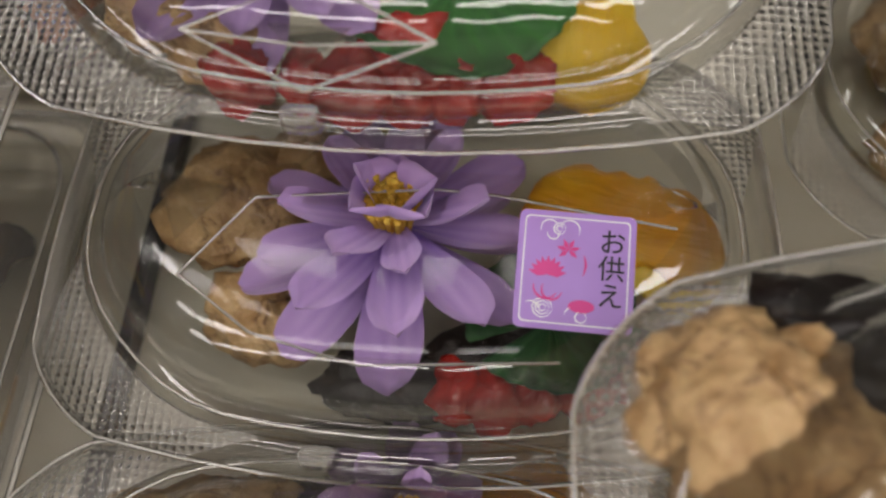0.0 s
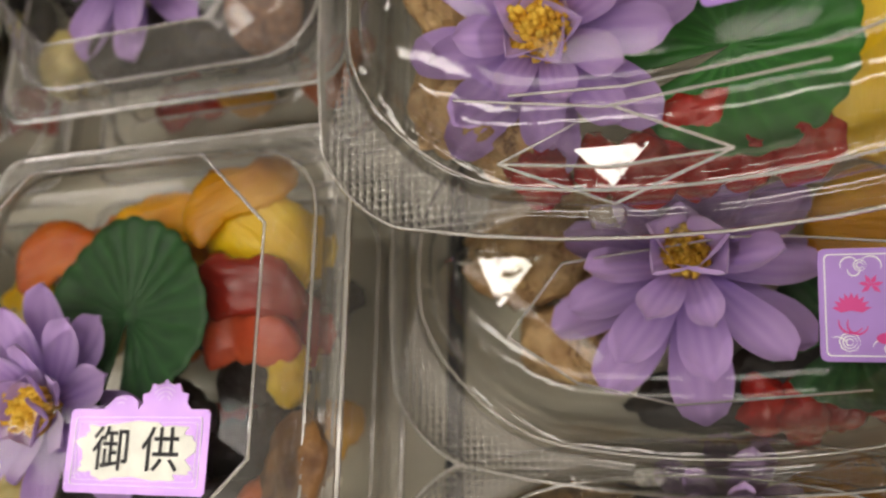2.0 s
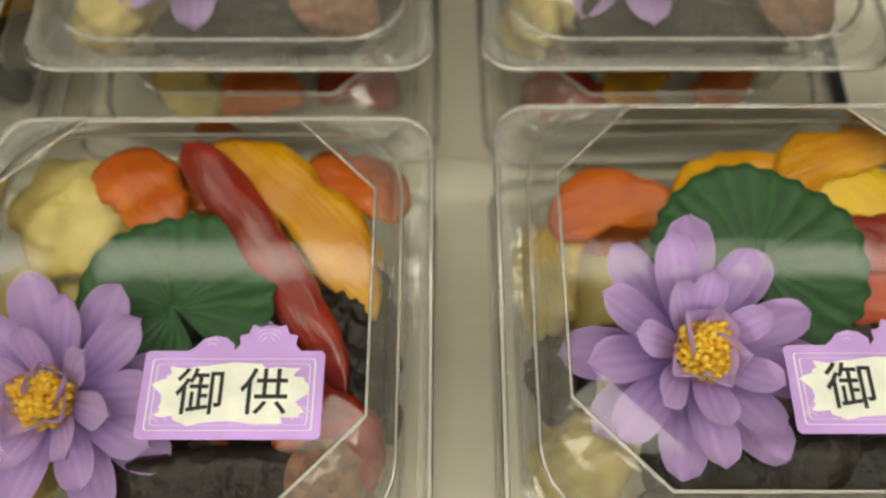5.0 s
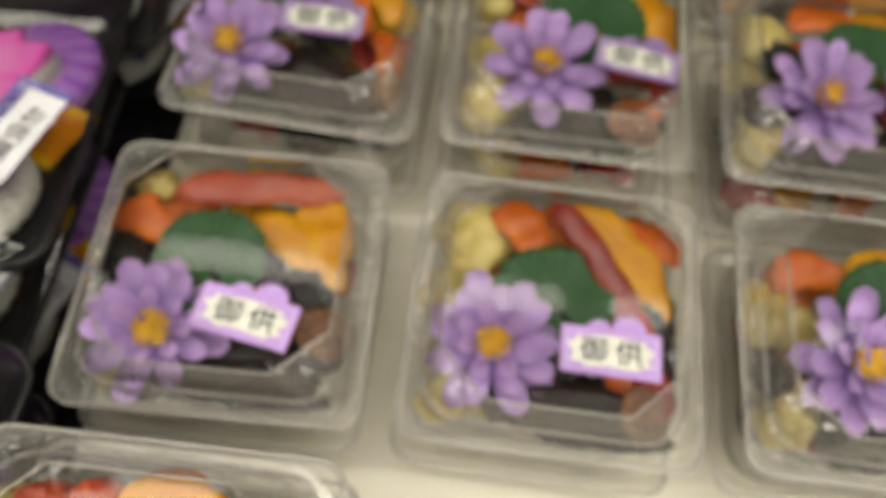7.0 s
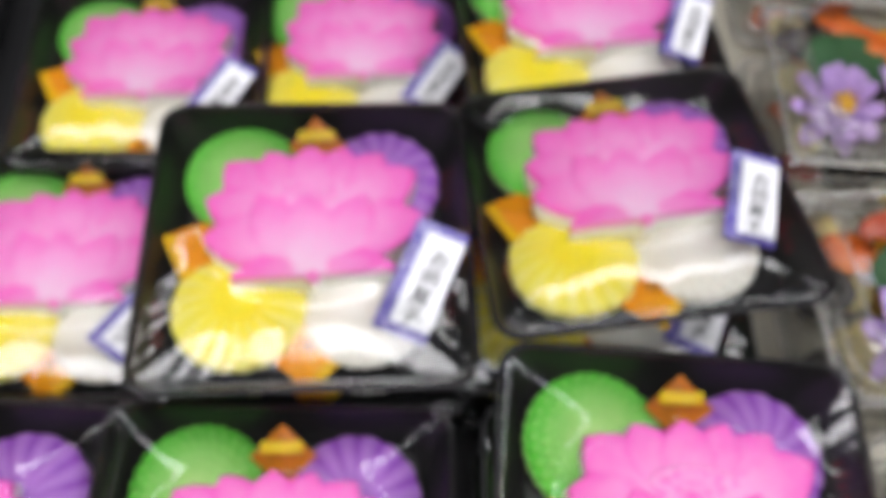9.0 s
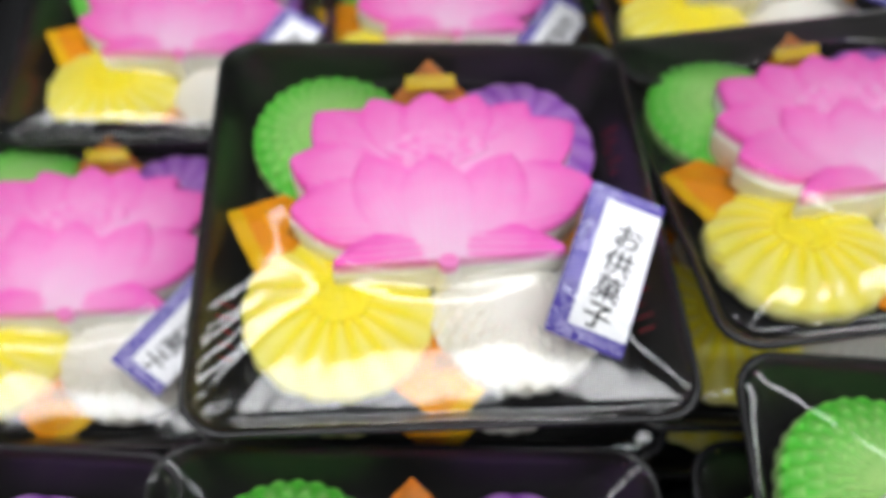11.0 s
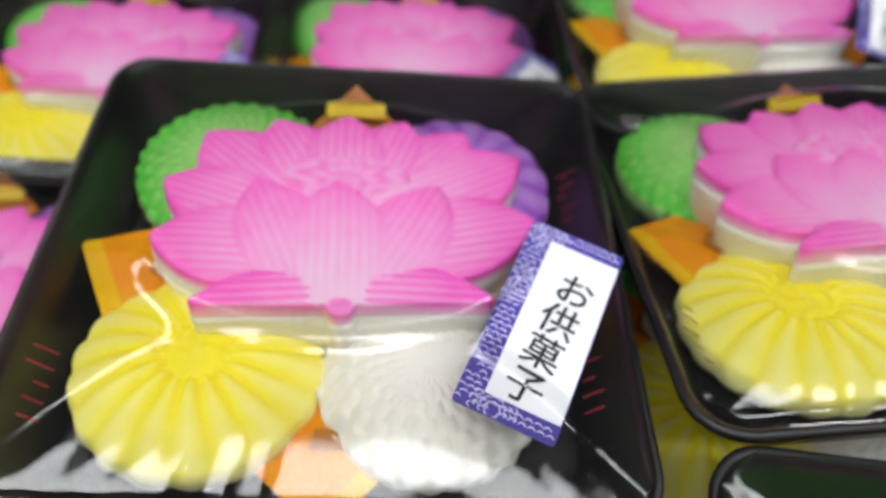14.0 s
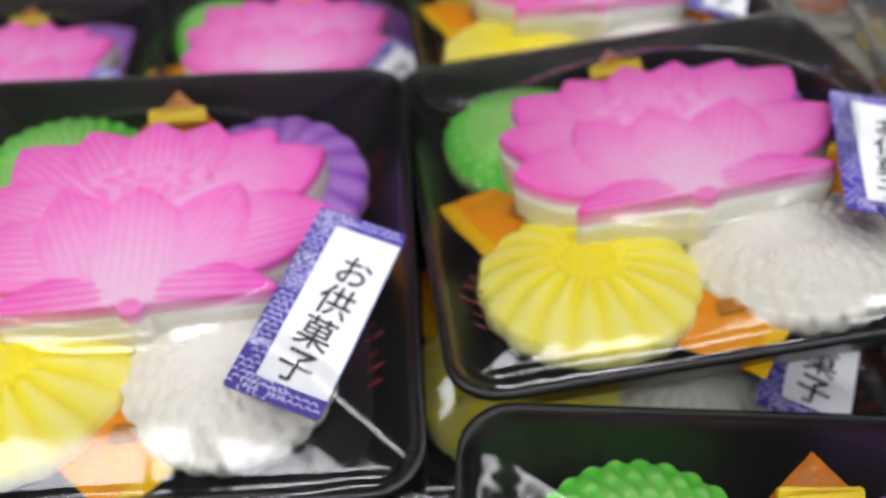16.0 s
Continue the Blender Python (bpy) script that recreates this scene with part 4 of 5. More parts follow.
# the front stack, three packs high
for i in range(2):
    pack_under(pose(-0.157, -0.155, 0.05 * i, 0, 0, 1 - 2 * i), 60 + i)
F0 = pose(-0.158, -0.157, 0.1, 0, 0, 1)
square_pack(F0, "clear square pack of red and orange fruit topping a stack")
fill(F0, [("coral", "l", -38, 46, 26, 12, 9, 8, 0), ("coral", "l", -20, 48, 27, 11, 9, 8, 30), ("pine", "l", -54, 40, 20, 12, 12, 9, 0), ("mango", "s", 16, 44, 28, 60, 26, -15), ("orange", "s", 40, 34, 24, 50, 24, -40), ("orange", "s", -30, 26, 24, 40, 22, 10),
          ("prune", "l", 0, 8, 18, 24, 18, 9, 0), ("mango", "s", 4, -24, 20, 80, 34, 8), ("pine", "l", -48, -30, 18, 16, 22, 9, 0), ("prune", "s", 20, -52, 18, 70, 20, 0)], 9)

# ---- bowed packs, laid over one another like roof tiles ----
O4 = pose(0.345, -0.073, 0.0, 0, 0, 1)
bowed_pack(O4, "clear bowed pack of candied fruit under another pack", 0.196, 0.13)
lotus_flower(mm(O4, 11, 44, 24, 10, 0, 10), 0.027, 31)
fill(O4, [("tan", "l", -50, 36, 20, 24, 18, 12, 10), ("mango", "s", 50, 40, 22, 60, 36, -5), ("prune", "l", -14, 44, 16, 18, 12, 9, 0), ("tan", "l", -30, 44, 18, 16, 12, 10, 0), ("cherry", "l", 30, -20, 18, 10, 9, 9, 0), ("tan", "l", -48, -14, 18, 20, 18, 12, 0)], 21)

O2 = pose(0.352, 0.052, 0.008, 0, 0, 1)
pk = bowed_pack(O2, "clear bowed pack of figs and cherries, half covered", 0.206, 0.138,
                [[(-58, -26, 53), (-40, -5, 57), (8, -1, 57.5), (24, -2, 57)], [(-58, -26, 53), (-38, -40, 51)], [(-38, -40, 51), (-10, -47, 50), (40, -44, 50)], [(24, -2, 57), (70, -8, 54)]])
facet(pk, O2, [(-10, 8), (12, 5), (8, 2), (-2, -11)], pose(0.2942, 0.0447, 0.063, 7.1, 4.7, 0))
lotus_sticker(pk, pose(0.043, -0.0225, 0.0575, 11, 0, -3))
lotus_flower(mm(O2, -4, -6, 43, -14, 0, 8), 0.043, 32, 26)
lotus_leaf(mm(O2, 40, -26, 32, 14, 0, 200), 0.024)
fill(O2, [("tan", "l", -54, 10, 24, 25, 21, 13, 10), ("tan", "l", -44, -24, 15, 21, 15, 11, -20), ("tan", "l", -30, 26, 22, 20, 16, 12, 30), ("mango", "s", 62, 6, 26, 62, 40, -10), ("yellow", "s", 68, 0, 22, 50, 36, -20), ("cherry", "l", 14, -46, 24, 8, 9, 8, 0),
          ("cherry", "l", 25, -48, 24, 9, 9, 9, 40), ("cherry", "l", 36, -45, 24, 7, 9, 8, 0), ("cherry", "l", 50, -42, 22, 9, 9, 8, 10), ("cherry", "l", 62, -38, 22, 8, 8, 8, 0), ("prune", "l", -2, -45, 20, 24, 10, 9, 0), ("bean", "s", 38, -33, 22, 76, 20, 6)], 22)

O1 = pose(0.348, 0.120, 0.066, 3, 0, 1)
pk = bowed_pack(O1, "clear bowed pack of figs and cherries laid on top", 0.205, 0.138,
                [[(-45, -55, 49), (-17, -46, 55), (-45, -55, 49)], [(-45, -55, 49), (-17, -59, 50), (11, -58, 51)], [(-15, -46, 55.5), (11, -58, 51)], [(-45, -55, 49), (-17, -67, 45), (11, -58, 51)],
                 [(-55, -38, 53), (-17, -46, 56), (32, -42, 56.5)], [(-40, -40, 56), (-12, -42, 57), (34, -38, 57), (70, -26, 53)]])
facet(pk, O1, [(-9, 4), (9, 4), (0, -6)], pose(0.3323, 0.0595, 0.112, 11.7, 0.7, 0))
lotus_sticker(pk, pose(0.02, -0.0095, 0.0572, 3, 0, 4))
lotus_flower(mm(O1, -32, -18, 40, 16, 0, 0), 0.037, 33)
lotus_leaf(mm(O1, 14, -24, 31, 4, 0, 190), 0.031, True)
fill(O1, [("tan", "l", -58, -24, 24, 23, 15, 13, 50), ("tan", "l", -46, -40, 24, 17, 13, 12, -30), ("tan", "l", -62, 10, 22, 16, 22, 13, 10), ("yellow", "s", 46, -16, 26, 84, 28, 84), ("yellow", "s", 46, 14, 22, 46, 26, 74), ("cherry", "l", -38, -51, 26, 9, 9, 9, 0), ("cherry", "l", -22, -50, 24, 7, 8, 7, 0),
          ("cherry", "l", -10, -54, 26, 11, 9, 9, 30), ("cherry", "l", 4, -53, 25, 9, 9, 9, 60), ("cherry", "l", 15, -53, 26, 7, 8, 8, 0), ("cherry", "l", 28, -51, 26, 10, 9, 9, 20), ("cherry", "l", 2, -42, 28, 12, 8, 8, 15), ("bean", "s", 0, 20, 16, 80, 30, 4)], 23)

O3 = pose(0.49, -0.036, 0.066, 2, 0, 6)
pk = bowed_pack(O3, "clear bowed pack of pale figs and black prunes", 0.19, 0.13,
           [[(-62, -8, 53), (-30, 20, 57), (20, 26, 57)], [(-44, 20, 56), (-8, -2, 58)], [(-42, 16, 56), (-4, -8, 58)], [(-62, -8, 53), (-30, -34, 53)]])
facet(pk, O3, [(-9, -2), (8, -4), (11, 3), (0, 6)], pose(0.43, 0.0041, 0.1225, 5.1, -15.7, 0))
fill(O3, [("tan", "l", -62, 34, 30, 23, 22, 15, 20), ("tan", "l", -40, 10, 30, 24, 17, 14, -15), ("tan", "l", -66, 4, 24, 14, 22, 13, 10), ("tan", "l", -20, 8, 28, 16, 14, 13, 40), ("prune", "l", -38, 44, 28, 26, 15, 12, -15), ("prune", "l", 4, 30, 24, 16, 14, 10, 0), ("tan", "l", 30, -10, 22, 24, 20, 12, 0)], 24)

O5 = pose(0.57, 0.12, 0.0, 0, 0, -4)
bowed_pack(O5, "clear bowed pack of pale figs beside the others", 0.2, 0.138)
fill(O5, [("tan", "l", -48, 20, 22, 24, 20, 13, 0), ("tan", "l", -50, -24, 22, 20, 20, 13, 30), ("tan", "l", 0, 0, 22, 30, 20, 13, 30), ("prune", "l", -10, -40, 20, 20, 12, 10, 0), ("mango", "s", 46, 0, 20, 60, 40, 80)], 25)
O6 = pose(0.575, 0.07, 0.06, 0, 0, 3)
bowed_pack(O6, "clear bowed pack of pale figs laid on another", 0.196, 0.13)
fill(O6, [("tan", "l", -40, 34, 22, 24, 16, 13, 0), ("tan", "l", 4, 20, 22, 28, 20, 13, 30), ("prune", "l", -10, -30, 20, 20, 12, 10, 0)], 26)


# ---- black trays of moulded sugar ----
LOTUS = [
    # root, tip, width, height of the root, pallor of the root; petals later in the list lie on the earlier ones (millimetres)
    ((-20, 10), (-56, 43), 37, 0.2, 0.5), ((-12, 18), (-30, 51), 31, 0.6, 0.5), ((8, 18), (22, 53), 30, 0.6, 0.5), ((16, 14), (46, 48), 31, 0.2, 0.4), ((-1, 18), (-2, 54), 33, 1.3, 0.45),
    ((-22, 2), (-67, 15), 34, 0.9, 0.4), ((18, 8), (67, 34), 35, 0.9, 0.3), ((-22, -13), (-66, -13), 33, 1.7, 0.3), ((16, -11), (70, -1), 36, 1.7, 0.3),
    ((6, -35), (-48, -41), 27, 2.0, 0.6), ((-2, -34), (52, -37), 27, 2.0, 0.6),
    ((-11, -31), (-33, 16), 33, 2.3, 0.25), ((11, -31), (34, 15), 33, 2.3, 0.25), ((-1, -34), (-3, 15), 37, 3.0, 0.0),
]


def lotus_top(x, y):
    """Height and pigment of the pressed blossom, in millimetres, or None off its outline."""
    z, t = None, 0.0
    front = y + 42.5 - 0.04 * (x + 47)
    if front < 0 and math.hypot(x - 0.9, (y + 41) * 1.3) > 4.4:
        return None
    for n, ((ax, ay), (bx, by), W, up, pale) in enumerate(LOTUS):
        dx, dy = bx - ax, by - ay
        L = math.hypot(dx, dy)
        s = ((x - ax) * dx + (y - ay) * dy) / (L * L)
        c = ((x - ax) * -dy + (y - ay) * dx) / L
        if not -0.12 < s < 1:
            continue
        q = max(0.0, s)
        hw = 0.56 * W * ((0.6 + 0.4 * min(1, q * 2.2)) if n not in (9, 10) else 0.95) * max(0.0, 1 - max(0, (q - 0.4) / 0.6) ** 1.9) ** 0.8
        if abs(c) >= hw or hw <= 0:
            continue
        w = c / hw
        streak = 0.5 - 0.5 * math.cos(w * hw * 1.75 + 0.8 * math.sin(3 * q + n))
        h = up + 2.2 * (1 - w * w) ** 0.5 * (0.5 + 0.5 * math.sin(math.pi * min(1, 0.15 + 0.6 * q))) + 2.0 * q * q - 0.42 * streak * (1 - abs(w)) + 1.5
        if z is None or h > z:
            z = h
            t = pale + (1 - pale) * (0.24 + 0.88 * q ** 1.1 if n < 11 else 0.1 + 0.78 * q ** 1.2) - (0.5 if n < 11 else 0.32) * streak * (1 - 0.5 * q) * (1 - abs(w) ** 3) + 0.15 * abs(w) ** 5
    e = math.hypot(x / 23, (y - 20) / 9.5)
    if e < 1:
        ruffle = math.sin(e * 13 + 1.6 * math.cos(11 * math.atan2(y - 20, x)))
        h = 5.6 + 0.5 * ruffle + 1.2 * e
        if z is None or h > z - 1.0:
            z, t = h, 0.5 + 0.22 * ruffle
    k = math.hypot(x - 0.9, (y + 41) * 1.3)
    if k < 4.4:
        z, t = max(z or 0, 3.9 + 1.1 * math.sqrt(1 - (k / 4.4) ** 2)), 0.7
    return (z, t) if z is not None else None


LOTUS_MESHES = []


def sugar_lotus(place):
    """Pressed sugar lotus: thick white body under a pink relief of petals."""
    lo = thing("sugar_lotus", "pink and white pressed sugar lotus blossom", "confection", place, "sugar lotuses")
    if LOTUS_MESHES:
        for ob in LOTUS_MESHES:
            tagged(again(ob, lo, Matrix()), ob["label"])
        return lo
    n, k = 300, 76
    edge = []
    for i in range(n):
        a = 2 * math.pi * i / n
        r = 84.0
        while r > 20 and lotus_top(r * math.cos(a), r * math.sin(a)) is None:
            r -= 0.25
        edge.append(r)
    v, f, t = [], [], []
    for q in range(k + 1):
        s = 0.02 + 0.98 * q / k
        for i in range(n):
            a = 2 * math.pi * i / n
            x, y = edge[i] * s * math.cos(a), edge[i] * s * math.sin(a)
            z, tint = lotus_top(x * 0.999, y * 0.999) or (2.0, 0.3)
            if q == k:
                z -= 1.0
            v.append((x / 1000, y / 1000, z / 1000))
            t.append(min(1, max(0, tint)))
    for i in range(n):
        a = 2 * math.pi * i / n
        v.append((edge[i] * 1.004 * math.cos(a) / 1000, edge[i] * 1.004 * math.sin(a) / 1000, -0.0005))
        t.append(0.0)
    for q in range(k + 1):
        for i in range(n):
            j = (i + 1) % n
            f.append((q * n + i, (q + 1) * n + i, (q + 1) * n + j, q * n + j))
    f.append(tuple(range(n)))
    top = mesh("relief", v, f, SUGAR_PINK, lo, True, "pink sprayed petal relief", tint=t)
    loops = [[Vector((edge[i] * s * math.cos(2 * math.pi * i / n) / 1000, edge[i] * s * math.sin(2 * math.pi * i / n) / 1000, z)) for i in range(n)] for s, z in ((0.96, -0.021), (0.985, -0.0195), (1.006, -0.004), (1.003, -0.0002))]
    vv, ff = loft(loops, True, True)
    body = mesh("body", vv, ff, SUGAR_WHITE, lo, True, "white sugar body")
    LOTUS_MESHES.extend([top, body])
    return lo


FLOWER_MESHES = {}


def sugar_flower(place, r, m, name, label, petals=16, style="ray", seed=0):
    """A round pressed chrysanthemum: rays from the middle, or overlapping scales."""
    if label in FLOWER_MESHES:
        ob = new(name, FLOWER_MESHES[label])
        ob.matrix_basis = place
        return tagged(ob, label, "confection", name.replace("_", " ") + "s")
    n, k = petals * 10, 34
    v, f, t = [(0, 0, 0.0095)], [], [0.5]
    for q in range(1, k + 1):
        s = q / k
        for i in range(n):
            a = 2 * math.pi * i / n
            if style == "ray":
                ray = abs(math.cos(petals * a / 2 + 1.2 * (1 - s) + seed)) ** 0.7
                if s < 0.26:
                    ray = 0.5 + 0.5 * math.sin(5 * a + 26 * s)
                rr = r * s * (1 + 0.035 * (ray - 0.6) * s)
                z = 0.010 * (1 - s ** 3.5) + 0.0012 * ray * min(1, 3 * s) * (1 - 0.3 * s) - 0.0016 * math.exp(-((s - 0.27) / 0.05) ** 2)
                tint = (0.5 + 0.6 * (1 - ray) ** 0.5) * (1.45 - 0.7 * s) + 0.25 * math.exp(-((s - 0.22) / 0.12) ** 2) if m is SUGAR_YELLOW else (0.3 + 0.7 * (1 - 0.85 * ray)) * (0.5 + 0.6 * s)
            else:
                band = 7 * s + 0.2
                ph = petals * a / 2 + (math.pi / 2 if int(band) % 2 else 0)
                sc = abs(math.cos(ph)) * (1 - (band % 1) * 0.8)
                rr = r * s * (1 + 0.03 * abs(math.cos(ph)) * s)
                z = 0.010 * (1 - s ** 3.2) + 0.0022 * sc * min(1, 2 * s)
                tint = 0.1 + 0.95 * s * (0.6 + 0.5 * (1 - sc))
            v.append((rr * math.cos(a), rr * math.sin(a), z))
            t.append(min(1, max(0, tint)))
    base = 1 + (k - 1) * n
    for z, s in ((-0.006, 1.0), (-0.009, 0.97)):
        for i in range(n):
            a = 2 * math.pi * i / n
            rr = r * s * (1 + 0.035 * abs(math.cos(petals * a / 2 + seed)))
            v.append((rr * math.cos(a), rr * math.sin(a), z))
            t.append(0.0)
    for i in range(n):
        f.append((0, 1 + i, 1 + (i + 1) % n))
    for q in range(k + 1):
        for i in range(n):
            j = (i + 1) % n
            f.append((1 + q * n + i, 1 + (q + 1) * n + i, 1 + (q + 1) * n + j, 1 + q * n + j))
    f.append(tuple(1 + (k + 1) * n + i for i in range(n - 1, -1, -1)))
    ob = mesh(name, v, f, m, None, True, place=place, tint=t)
    FLOWER_MESHES[label] = ob.data
    return tagged(ob, label, "confection", name.replace("_", " ") + "s")


def sweet_packet(place, crimped):
    """A square of orange cellophane folded over a sweet: a creased pyramid inside a flat sealed border."""
    p = thing("sweet_packet", "orange folded cellophane packet with a gold edge", "sweet packet", place, "sweet packets")
    s, n = 0.03, 14
    v, f, idx = [], [], []
    for top in (1, 0):
        for i in range(n + 1):
            for j in range(n + 1):
                a, b = 2 * i / n - 1, 2 * j / n - 1
                x, y = s * 0.5 * (a + b), s * 0.5 * (b - a)
                k = max(abs(a), abs(b))
                puff = 0.0065 * max(0, 0.78 - k) ** 0.8 + 0.0012 * noise.noise(Vector((a * 2.2, b * 2.2, 5))) + 0.0005 * noise.noise(Vector((a * 7, b * 7, 2)))
                v.append((x, y, puff + 0.0006 if top else puff - 0.0004 - 0.003 * max(0, 0.78 - k)))
    m = (n + 1) ** 2
    for i in range(n):
        for j in range(n):
            q = i * (n + 1) + j
            f += [(q, q + n + 1, q + n + 2, q + 1), (m + q, m + q + 1, m + q + n + 2, m + q + n + 1)]
            idx += [1 if i in (0, 1, n - 2, n - 1) else 0] * 2
    mesh("wrapper", v, f, PACKET, p, 1, "orange cellophane with sealed edges", mats=[AMBER, AMBER] if crimped else [PACKET, PACKET_SEAL], index=idx)
    if crimped:
        v, f = loft([rounded(0.038, 0.011, 0.002, z, seg=2, mid=3) for z in (0.0, 0.0012)] + [rounded(0.036, 0.009, 0.002, 0.0016, seg=2, mid=3)], True, True)
        v = [(p.x, p.y + 0.0105, p.z + 0.0072 - 6 * p.x * p.x + 0.0002 * math.sin(p.x * 2400)) for p in v]
        mesh("crimp", v, f, FOIL, p, False, "gold foil crimp with its glint as yellow colour")
    else:
        mark = [(-0.005, -0.004), (0.006, -0.004), (0.004, 0.003), (-0.003, 0.0035)]
        mesh("print", *sheet(mark, 0.0062, 0.0068), PACKET_PRINT, p, False)
    return p


TRAY_W, TRAY_D, TRAY_Y = 0.206, 0.207, -0.0075


def film_height(x, y):
    """The film lies flat over the lotus and runs down from it to the rim."""
    e = math.hypot((x - 0.002) / 0.072, y / 0.055)
    k = max(abs(x) / (TRAY_W / 2 - 0.0015), abs(y - TRAY_Y) / (TRAY_D / 2 - 0.0015))
    if e <= 1 or k <= 0:
        return 0.0135
    q = min(1, (e - 1) / max(e / k - 1, 1e-3))
    u = (q - 0.12) / 0.88
    z = 0.0135 - 0.0243 * q if q < 0.12 else 0.0106 - 0.0083 * (0.8 * u + 0.2 * u * u)
    return z if q < 0.95 else z - 0.0018 * (q - 0.95) / 0.05


TRAY_MESHES = []


def sugar_tray(place, label, seed=0, sticker=None, turn=0.0):
    """A black square tray of five sugar shapes under stretched film. The place is the middle of its rim."""
    tr = thing("black_tray", label, "food tray", place, "black trays")
    if not TRAY_MESHES:
        R = [(0.004, 0.016, -0.004), (0, 0.018, -0.003), (0, 0.018, -0.0006), (0.002, 0.017, 0.0), (0.006, 0.016, -0.0004), (0.0085, 0.016, -0.003), (0.011, 0.016, -0.0045), (0.012, 0.016, -0.007),
             (0.034, 0.018, -0.0265), (0.036, 0.018, -0.0285), (0.04, 0.019, -0.0292), (0.056, 0.02, -0.0292)]
        v, f = loft([rounded(TRAY_W - k, TRAY_D - k, r, z, 0.25 if k > 0.03 else 0.0) for k, r, z in R])
        TRAY_MESHES.append(mesh("tray", v, f, BLACK, tr, True, place=pose(0, TRAY_Y, 0)))
        R = [(0, 0.018, -0.003), (0.006, 0.016, -0.006), (0.03, 0.02, -0.0285), (0.04, 0.02, -0.0305)]
        v, f = loft([rounded(TRAY_W - k, TRAY_D - k, r, z) for k, r, z in R])
        TRAY_MESHES.append(mesh("underside", v, f, BLACK, tr, True, place=pose(0, TRAY_Y, 0)))
    else:
        for ob in TRAY_MESHES:
            again(ob, tr, pose(0, TRAY_Y, 0))
    rng = random.Random(seed)
    for k in range(3):
        vv, ff = [], []
        sx, sy = (0.0855, -0.058) if k == 0 else ((-0.087, -0.066) if k == 1 else (0.0865, 0.026))
        for i in range(5):
            o = len(vv)
            x, y = sx + rng.uniform(-0.0012, 0.0012), sy + 0.006 * i - 0.012
            l = rng.uniform(0.004, 0.010)
            zz = -0.0085
            sg = math.copysign(1, sx)
            vv += [(x, y, zz), (x, y + 0.0009, zz), (x + sg * l * 0.75, y + 0.0012, zz + l * 0.65), (x + sg * l * 0.75, y + 0.0002, zz + l * 0.65)]
            ff.append((o, o + 1, o + 2, o + 3) if sg < 0 else (o + 3, o + 2, o + 1, o))
        mesh("red_print", vv, ff, TRAY_RED, tr, False, place=pose(-math.copysign(0.0006, sx) * 2, 0, 0.0012))
    # film, drawn over the sugar and down over the rim
    n = 64
    vv, ff = [], []
    for i in range(n + 1):
        for j in range(n + 1):
            x, y = (2 * i / n - 1), (2 * j / n - 1)
            c = max(0, (abs(x) + abs(y) - 1.86)) * 0.55
            fx, fy = (x - math.copysign(c, x)), (y - math.copysign(c, y))
            x, y = fx * (TRAY_W / 2 - 0.0015), fy * (TRAY_D / 2 - 0.0015) + TRAY_Y
            edge = max(abs(fx), abs(fy))
            d = math.atan2(y, x)
            wrinkle = (0.00025 * math.sin(17 * d + seed) * max(0, edge - 0.45) + 0.0005 * math.sin(73 * d + 3 * math.sin(3 * d + seed)) * max(0, edge - 0.68)) * (1 - edge ** 8) * 1.8
            z = film_height(x, y) + wrinkle + 0.0007 * noise.noise(Vector((x * 22, y * 22, seed)))
            vv.append((x, y, z if edge < 0.995 else 0.0006))
    for i in range(n):
        for j in range(n):
            a = i * (n + 1) + j
            ff.append((a, a + n + 1, a + n + 2, a + 1))
    mesh("film", vv, ff, FILM, tr, True, "clear stretched wrapping film")
    if sticker:
        sweets_sticker(tr, sticker)
    inside = place @ pose(0, 0, 0, 0, 0, turn)
    sugar_lotus(inside @ pose(0.002, 0.0, 0.0015, 0, 0, rng.uniform(-2, 2)))
    sugar_flower(inside @ pose(-0.0435, -0.0495, -0.018, -3, 3, 20), 0.0412, SUGAR_YELLOW, "sugar_chrysanthemum", "yellow pressed sugar chrysanthemum", 18, "ray", 0.4)
    sugar_flower(inside @ pose(0.0345, -0.0525, -0.018, -3, -3, 0), 0.0375, SUGAR_CREAM, "sugar_chrysanthemum", "white pressed sugar chrysanthemum", 24, "scale")
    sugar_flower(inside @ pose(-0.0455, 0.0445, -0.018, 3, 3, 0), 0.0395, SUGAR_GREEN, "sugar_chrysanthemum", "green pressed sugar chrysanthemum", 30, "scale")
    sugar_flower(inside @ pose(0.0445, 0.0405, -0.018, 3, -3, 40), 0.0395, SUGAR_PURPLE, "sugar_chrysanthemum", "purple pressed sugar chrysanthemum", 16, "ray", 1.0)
    # x, y, height, lean, roll, turn, size of each packet
    for x, y, z, lean, roll, a, size in ((0.002, 0.0655, -0.0095, 33, 0, 2, 0.66), (-0.064, -0.012, -0.0195, 0, 12, 72, 1.12), (0.0005, -0.076, -0.0235, -4, 0, 3, 0.98), (0.068, -0.006, -0.0235, 0, -14, -80, 0.95)):
        sweet_packet(inside @ pose(x, y, z, lean, roll, 0) @ pose(0, 0, 0, 0, 0, a) @ Matrix.Scale(size, 4), y > 0.05)
    return tr


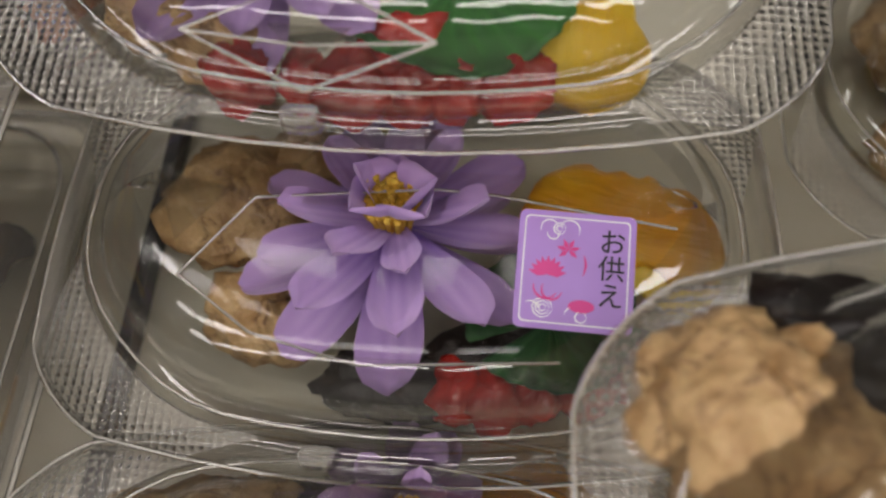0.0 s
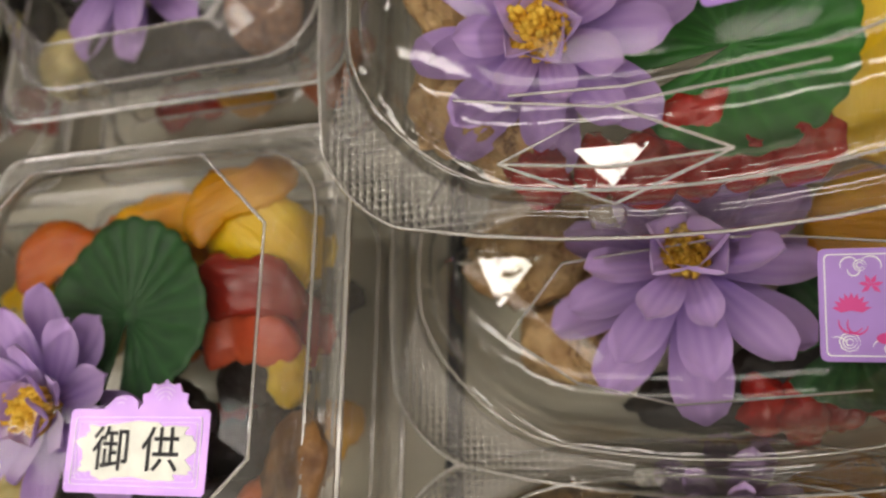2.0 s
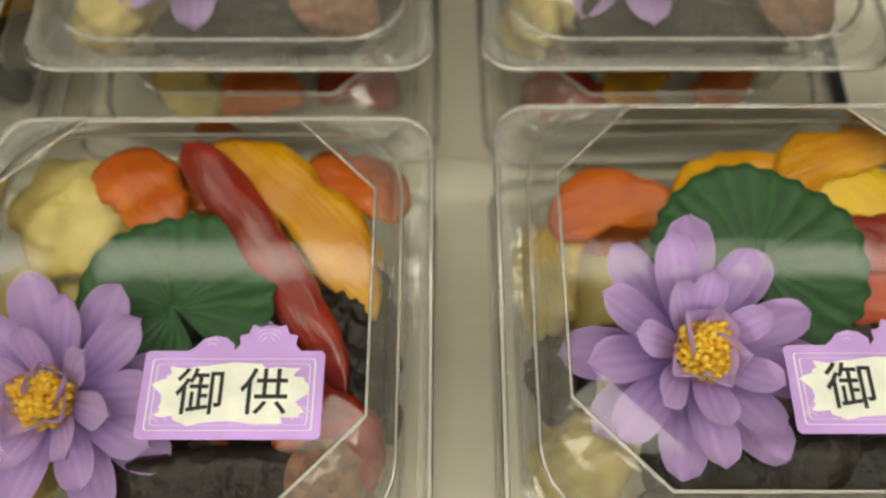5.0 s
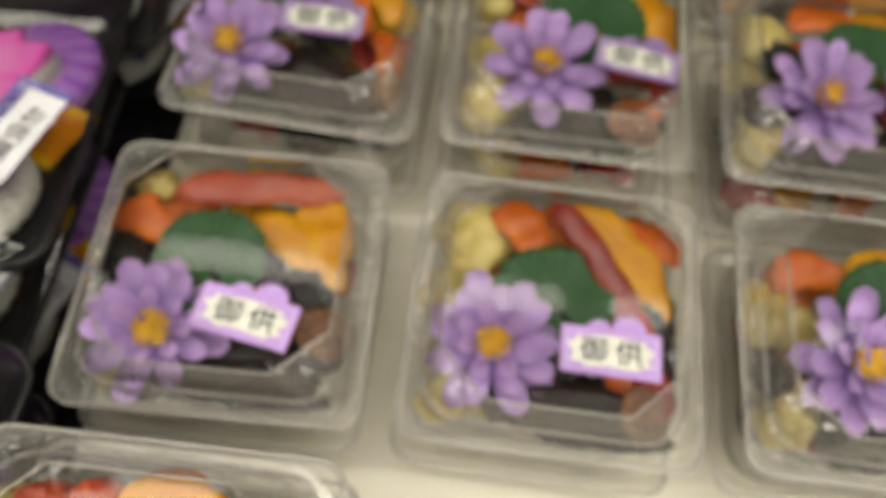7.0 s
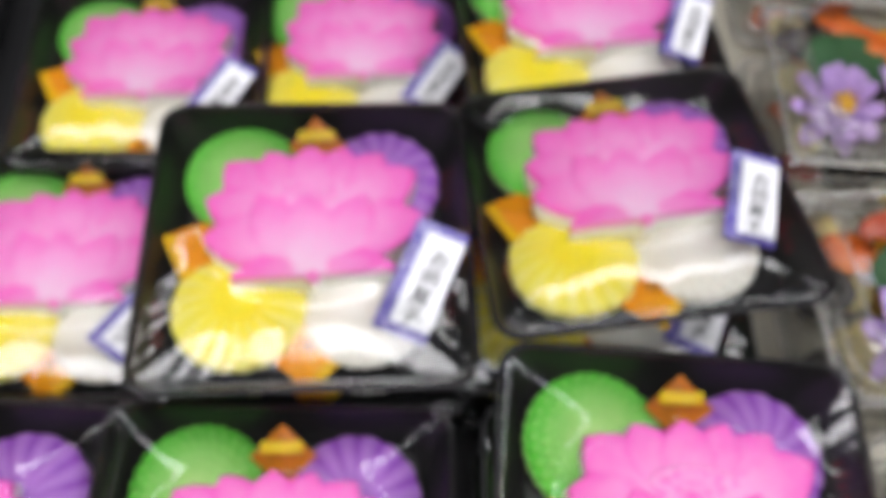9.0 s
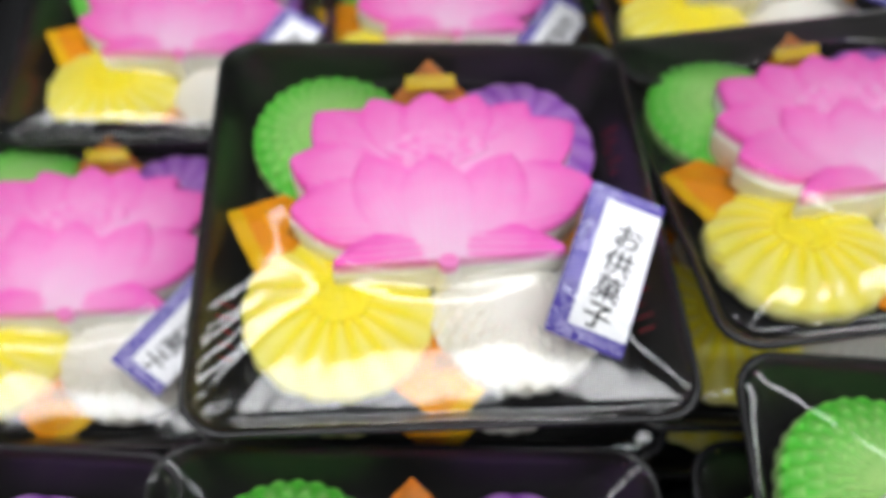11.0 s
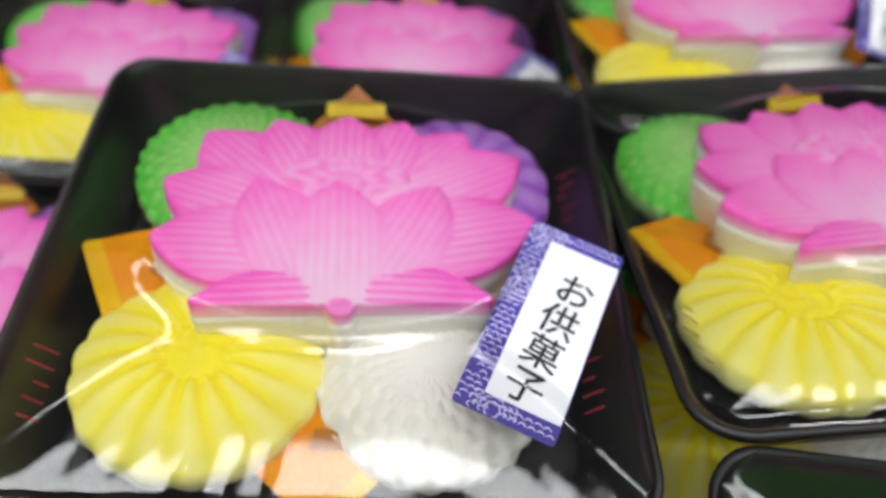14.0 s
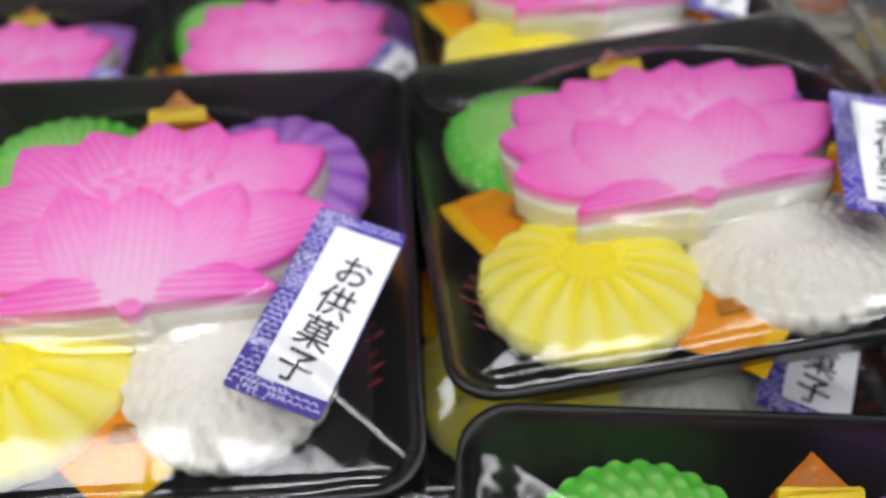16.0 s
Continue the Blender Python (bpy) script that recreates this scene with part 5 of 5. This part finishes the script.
TC_STICK = pose(0.0694, -0.0469, 0.0098, 5, 6, -23.3) @ Matrix.Scale(1.08, 4)
LEVEL = STEP + 0.0335
TRAYS = [
    # x, y, rim height, lean, roll, turn, label, sticker
    (-0.5603, 0.0461, 0.080, 0, 0, 3.5, "black tray of pressed sugar flowers with a pink lotus", TC_STICK),
    (-0.3558, 0.0863, 0.0861, -8.6, -5.1, 7.4, "black tray of sugar flowers lying askew on another tray", pose(0.069, -0.038, 0.0105, 3.5, 8.5, -21)),
    (-0.344, -0.134, 0.092, 0, 0, -2.5, "black tray of sugar flowers at the front of the table", TC_STICK),
    (-0.568, -0.158, 0.052, 0, 0, 0.5, "black tray of sugar flowers pushed under its neighbour", TC_STICK),
    (-0.752, 0.062, LEVEL, 0, 0, 2.0, "black tray of sugar flowers with a slanting sticker", pose(0.066, -0.05, 0.0105, 3.5, 8.5, -36)),
    (-0.762, -0.160, 0.052, 0, 0, -2.0, "black tray of sugar flowers at the table's end", TC_STICK),
    (-0.728, 0.252, LEVEL, 0, 0, 4.0, "black tray of sugar flowers in the back row", pose(0.066, -0.045, 0.0105, 3.5, 8.5, -30)),
    (-0.547, 0.279, LEVEL + 0.004, 0, 0, 1.5, "black tray of sugar flowers in the back row", pose(0.066, -0.045, 0.0105, 3.5, 8.5, -30)),
    (-0.365, 0.263, 0.058, 0, 0, 7.0, "black tray of sugar flowers in the back row", pose(0.074, -0.03, 0.0105, 3.5, 8.5, -24)),
    (-0.372, 0.060, 0.045, 0, 0, 0.0, "black tray of sugar flowers beneath a crooked tray", TC_STICK),
    (-0.345, -0.150, 0.045, 0, 0, 1.0, "black tray of sugar flowers beneath another tray", TC_STICK),
    (-0.558, 0.046, 0.0345, 0, 0, 2.0, "black tray of sugar flowers in the middle of a stack", TC_STICK),
    (-0.556, 0.044, LEVEL, 0, 0, 0.0, "black tray of sugar flowers at the bottom of a stack", TC_STICK),
    (-0.366, 0.052, LEVEL + 0.01, 0, 0, 0.0, "black tray of sugar flowers at the bottom of a stack", TC_STICK),
    (-0.349, -0.160, LEVEL + 0.01, 0, 0, 0.0, "black tray of sugar flowers at the bottom of a stack", TC_STICK),
    (-0.566, -0.175, LEVEL + 0.015, 0, 0, 0.0, "black tray of sugar flowers at the bottom of a stack", TC_STICK),
    (-0.764, -0.172, LEVEL + 0.015, 0, 0, 0.0, "black tray of sugar flowers at the bottom of a stack", TC_STICK),
    (-0.355, 0.270, LEVEL + 0.02, 0, 0, 3.0, "black tray of sugar flowers at the bottom of a stack", TC_STICK),
    (-0.735, 0.475, LEVEL, 0, 0, 3.0, "black tray of sugar flowers far back", TC_STICK),
    (-0.53, 0.495, LEVEL, 0, 0, 1.0, "black tray of sugar flowers far back", TC_STICK),
    (-0.352, 0.475, 0.04, 0, 0, 4.0, "black tray of sugar flowers far back", TC_STICK),
    (-0.965, 0.26, LEVEL, 0, 0, 3.0, "black tray of sugar flowers at the table's end", TC_STICK),
    (-0.97, 0.05, LEVEL, 0, 0, 0.0, "black tray of sugar flowers at the table's end", TC_STICK),
]
for i, (x, y, z, lean, roll, turn, label, st) in enumerate(TRAYS):
    sugar_tray(pose(x, y, z, lean, roll, turn), label, 3 + i, st)
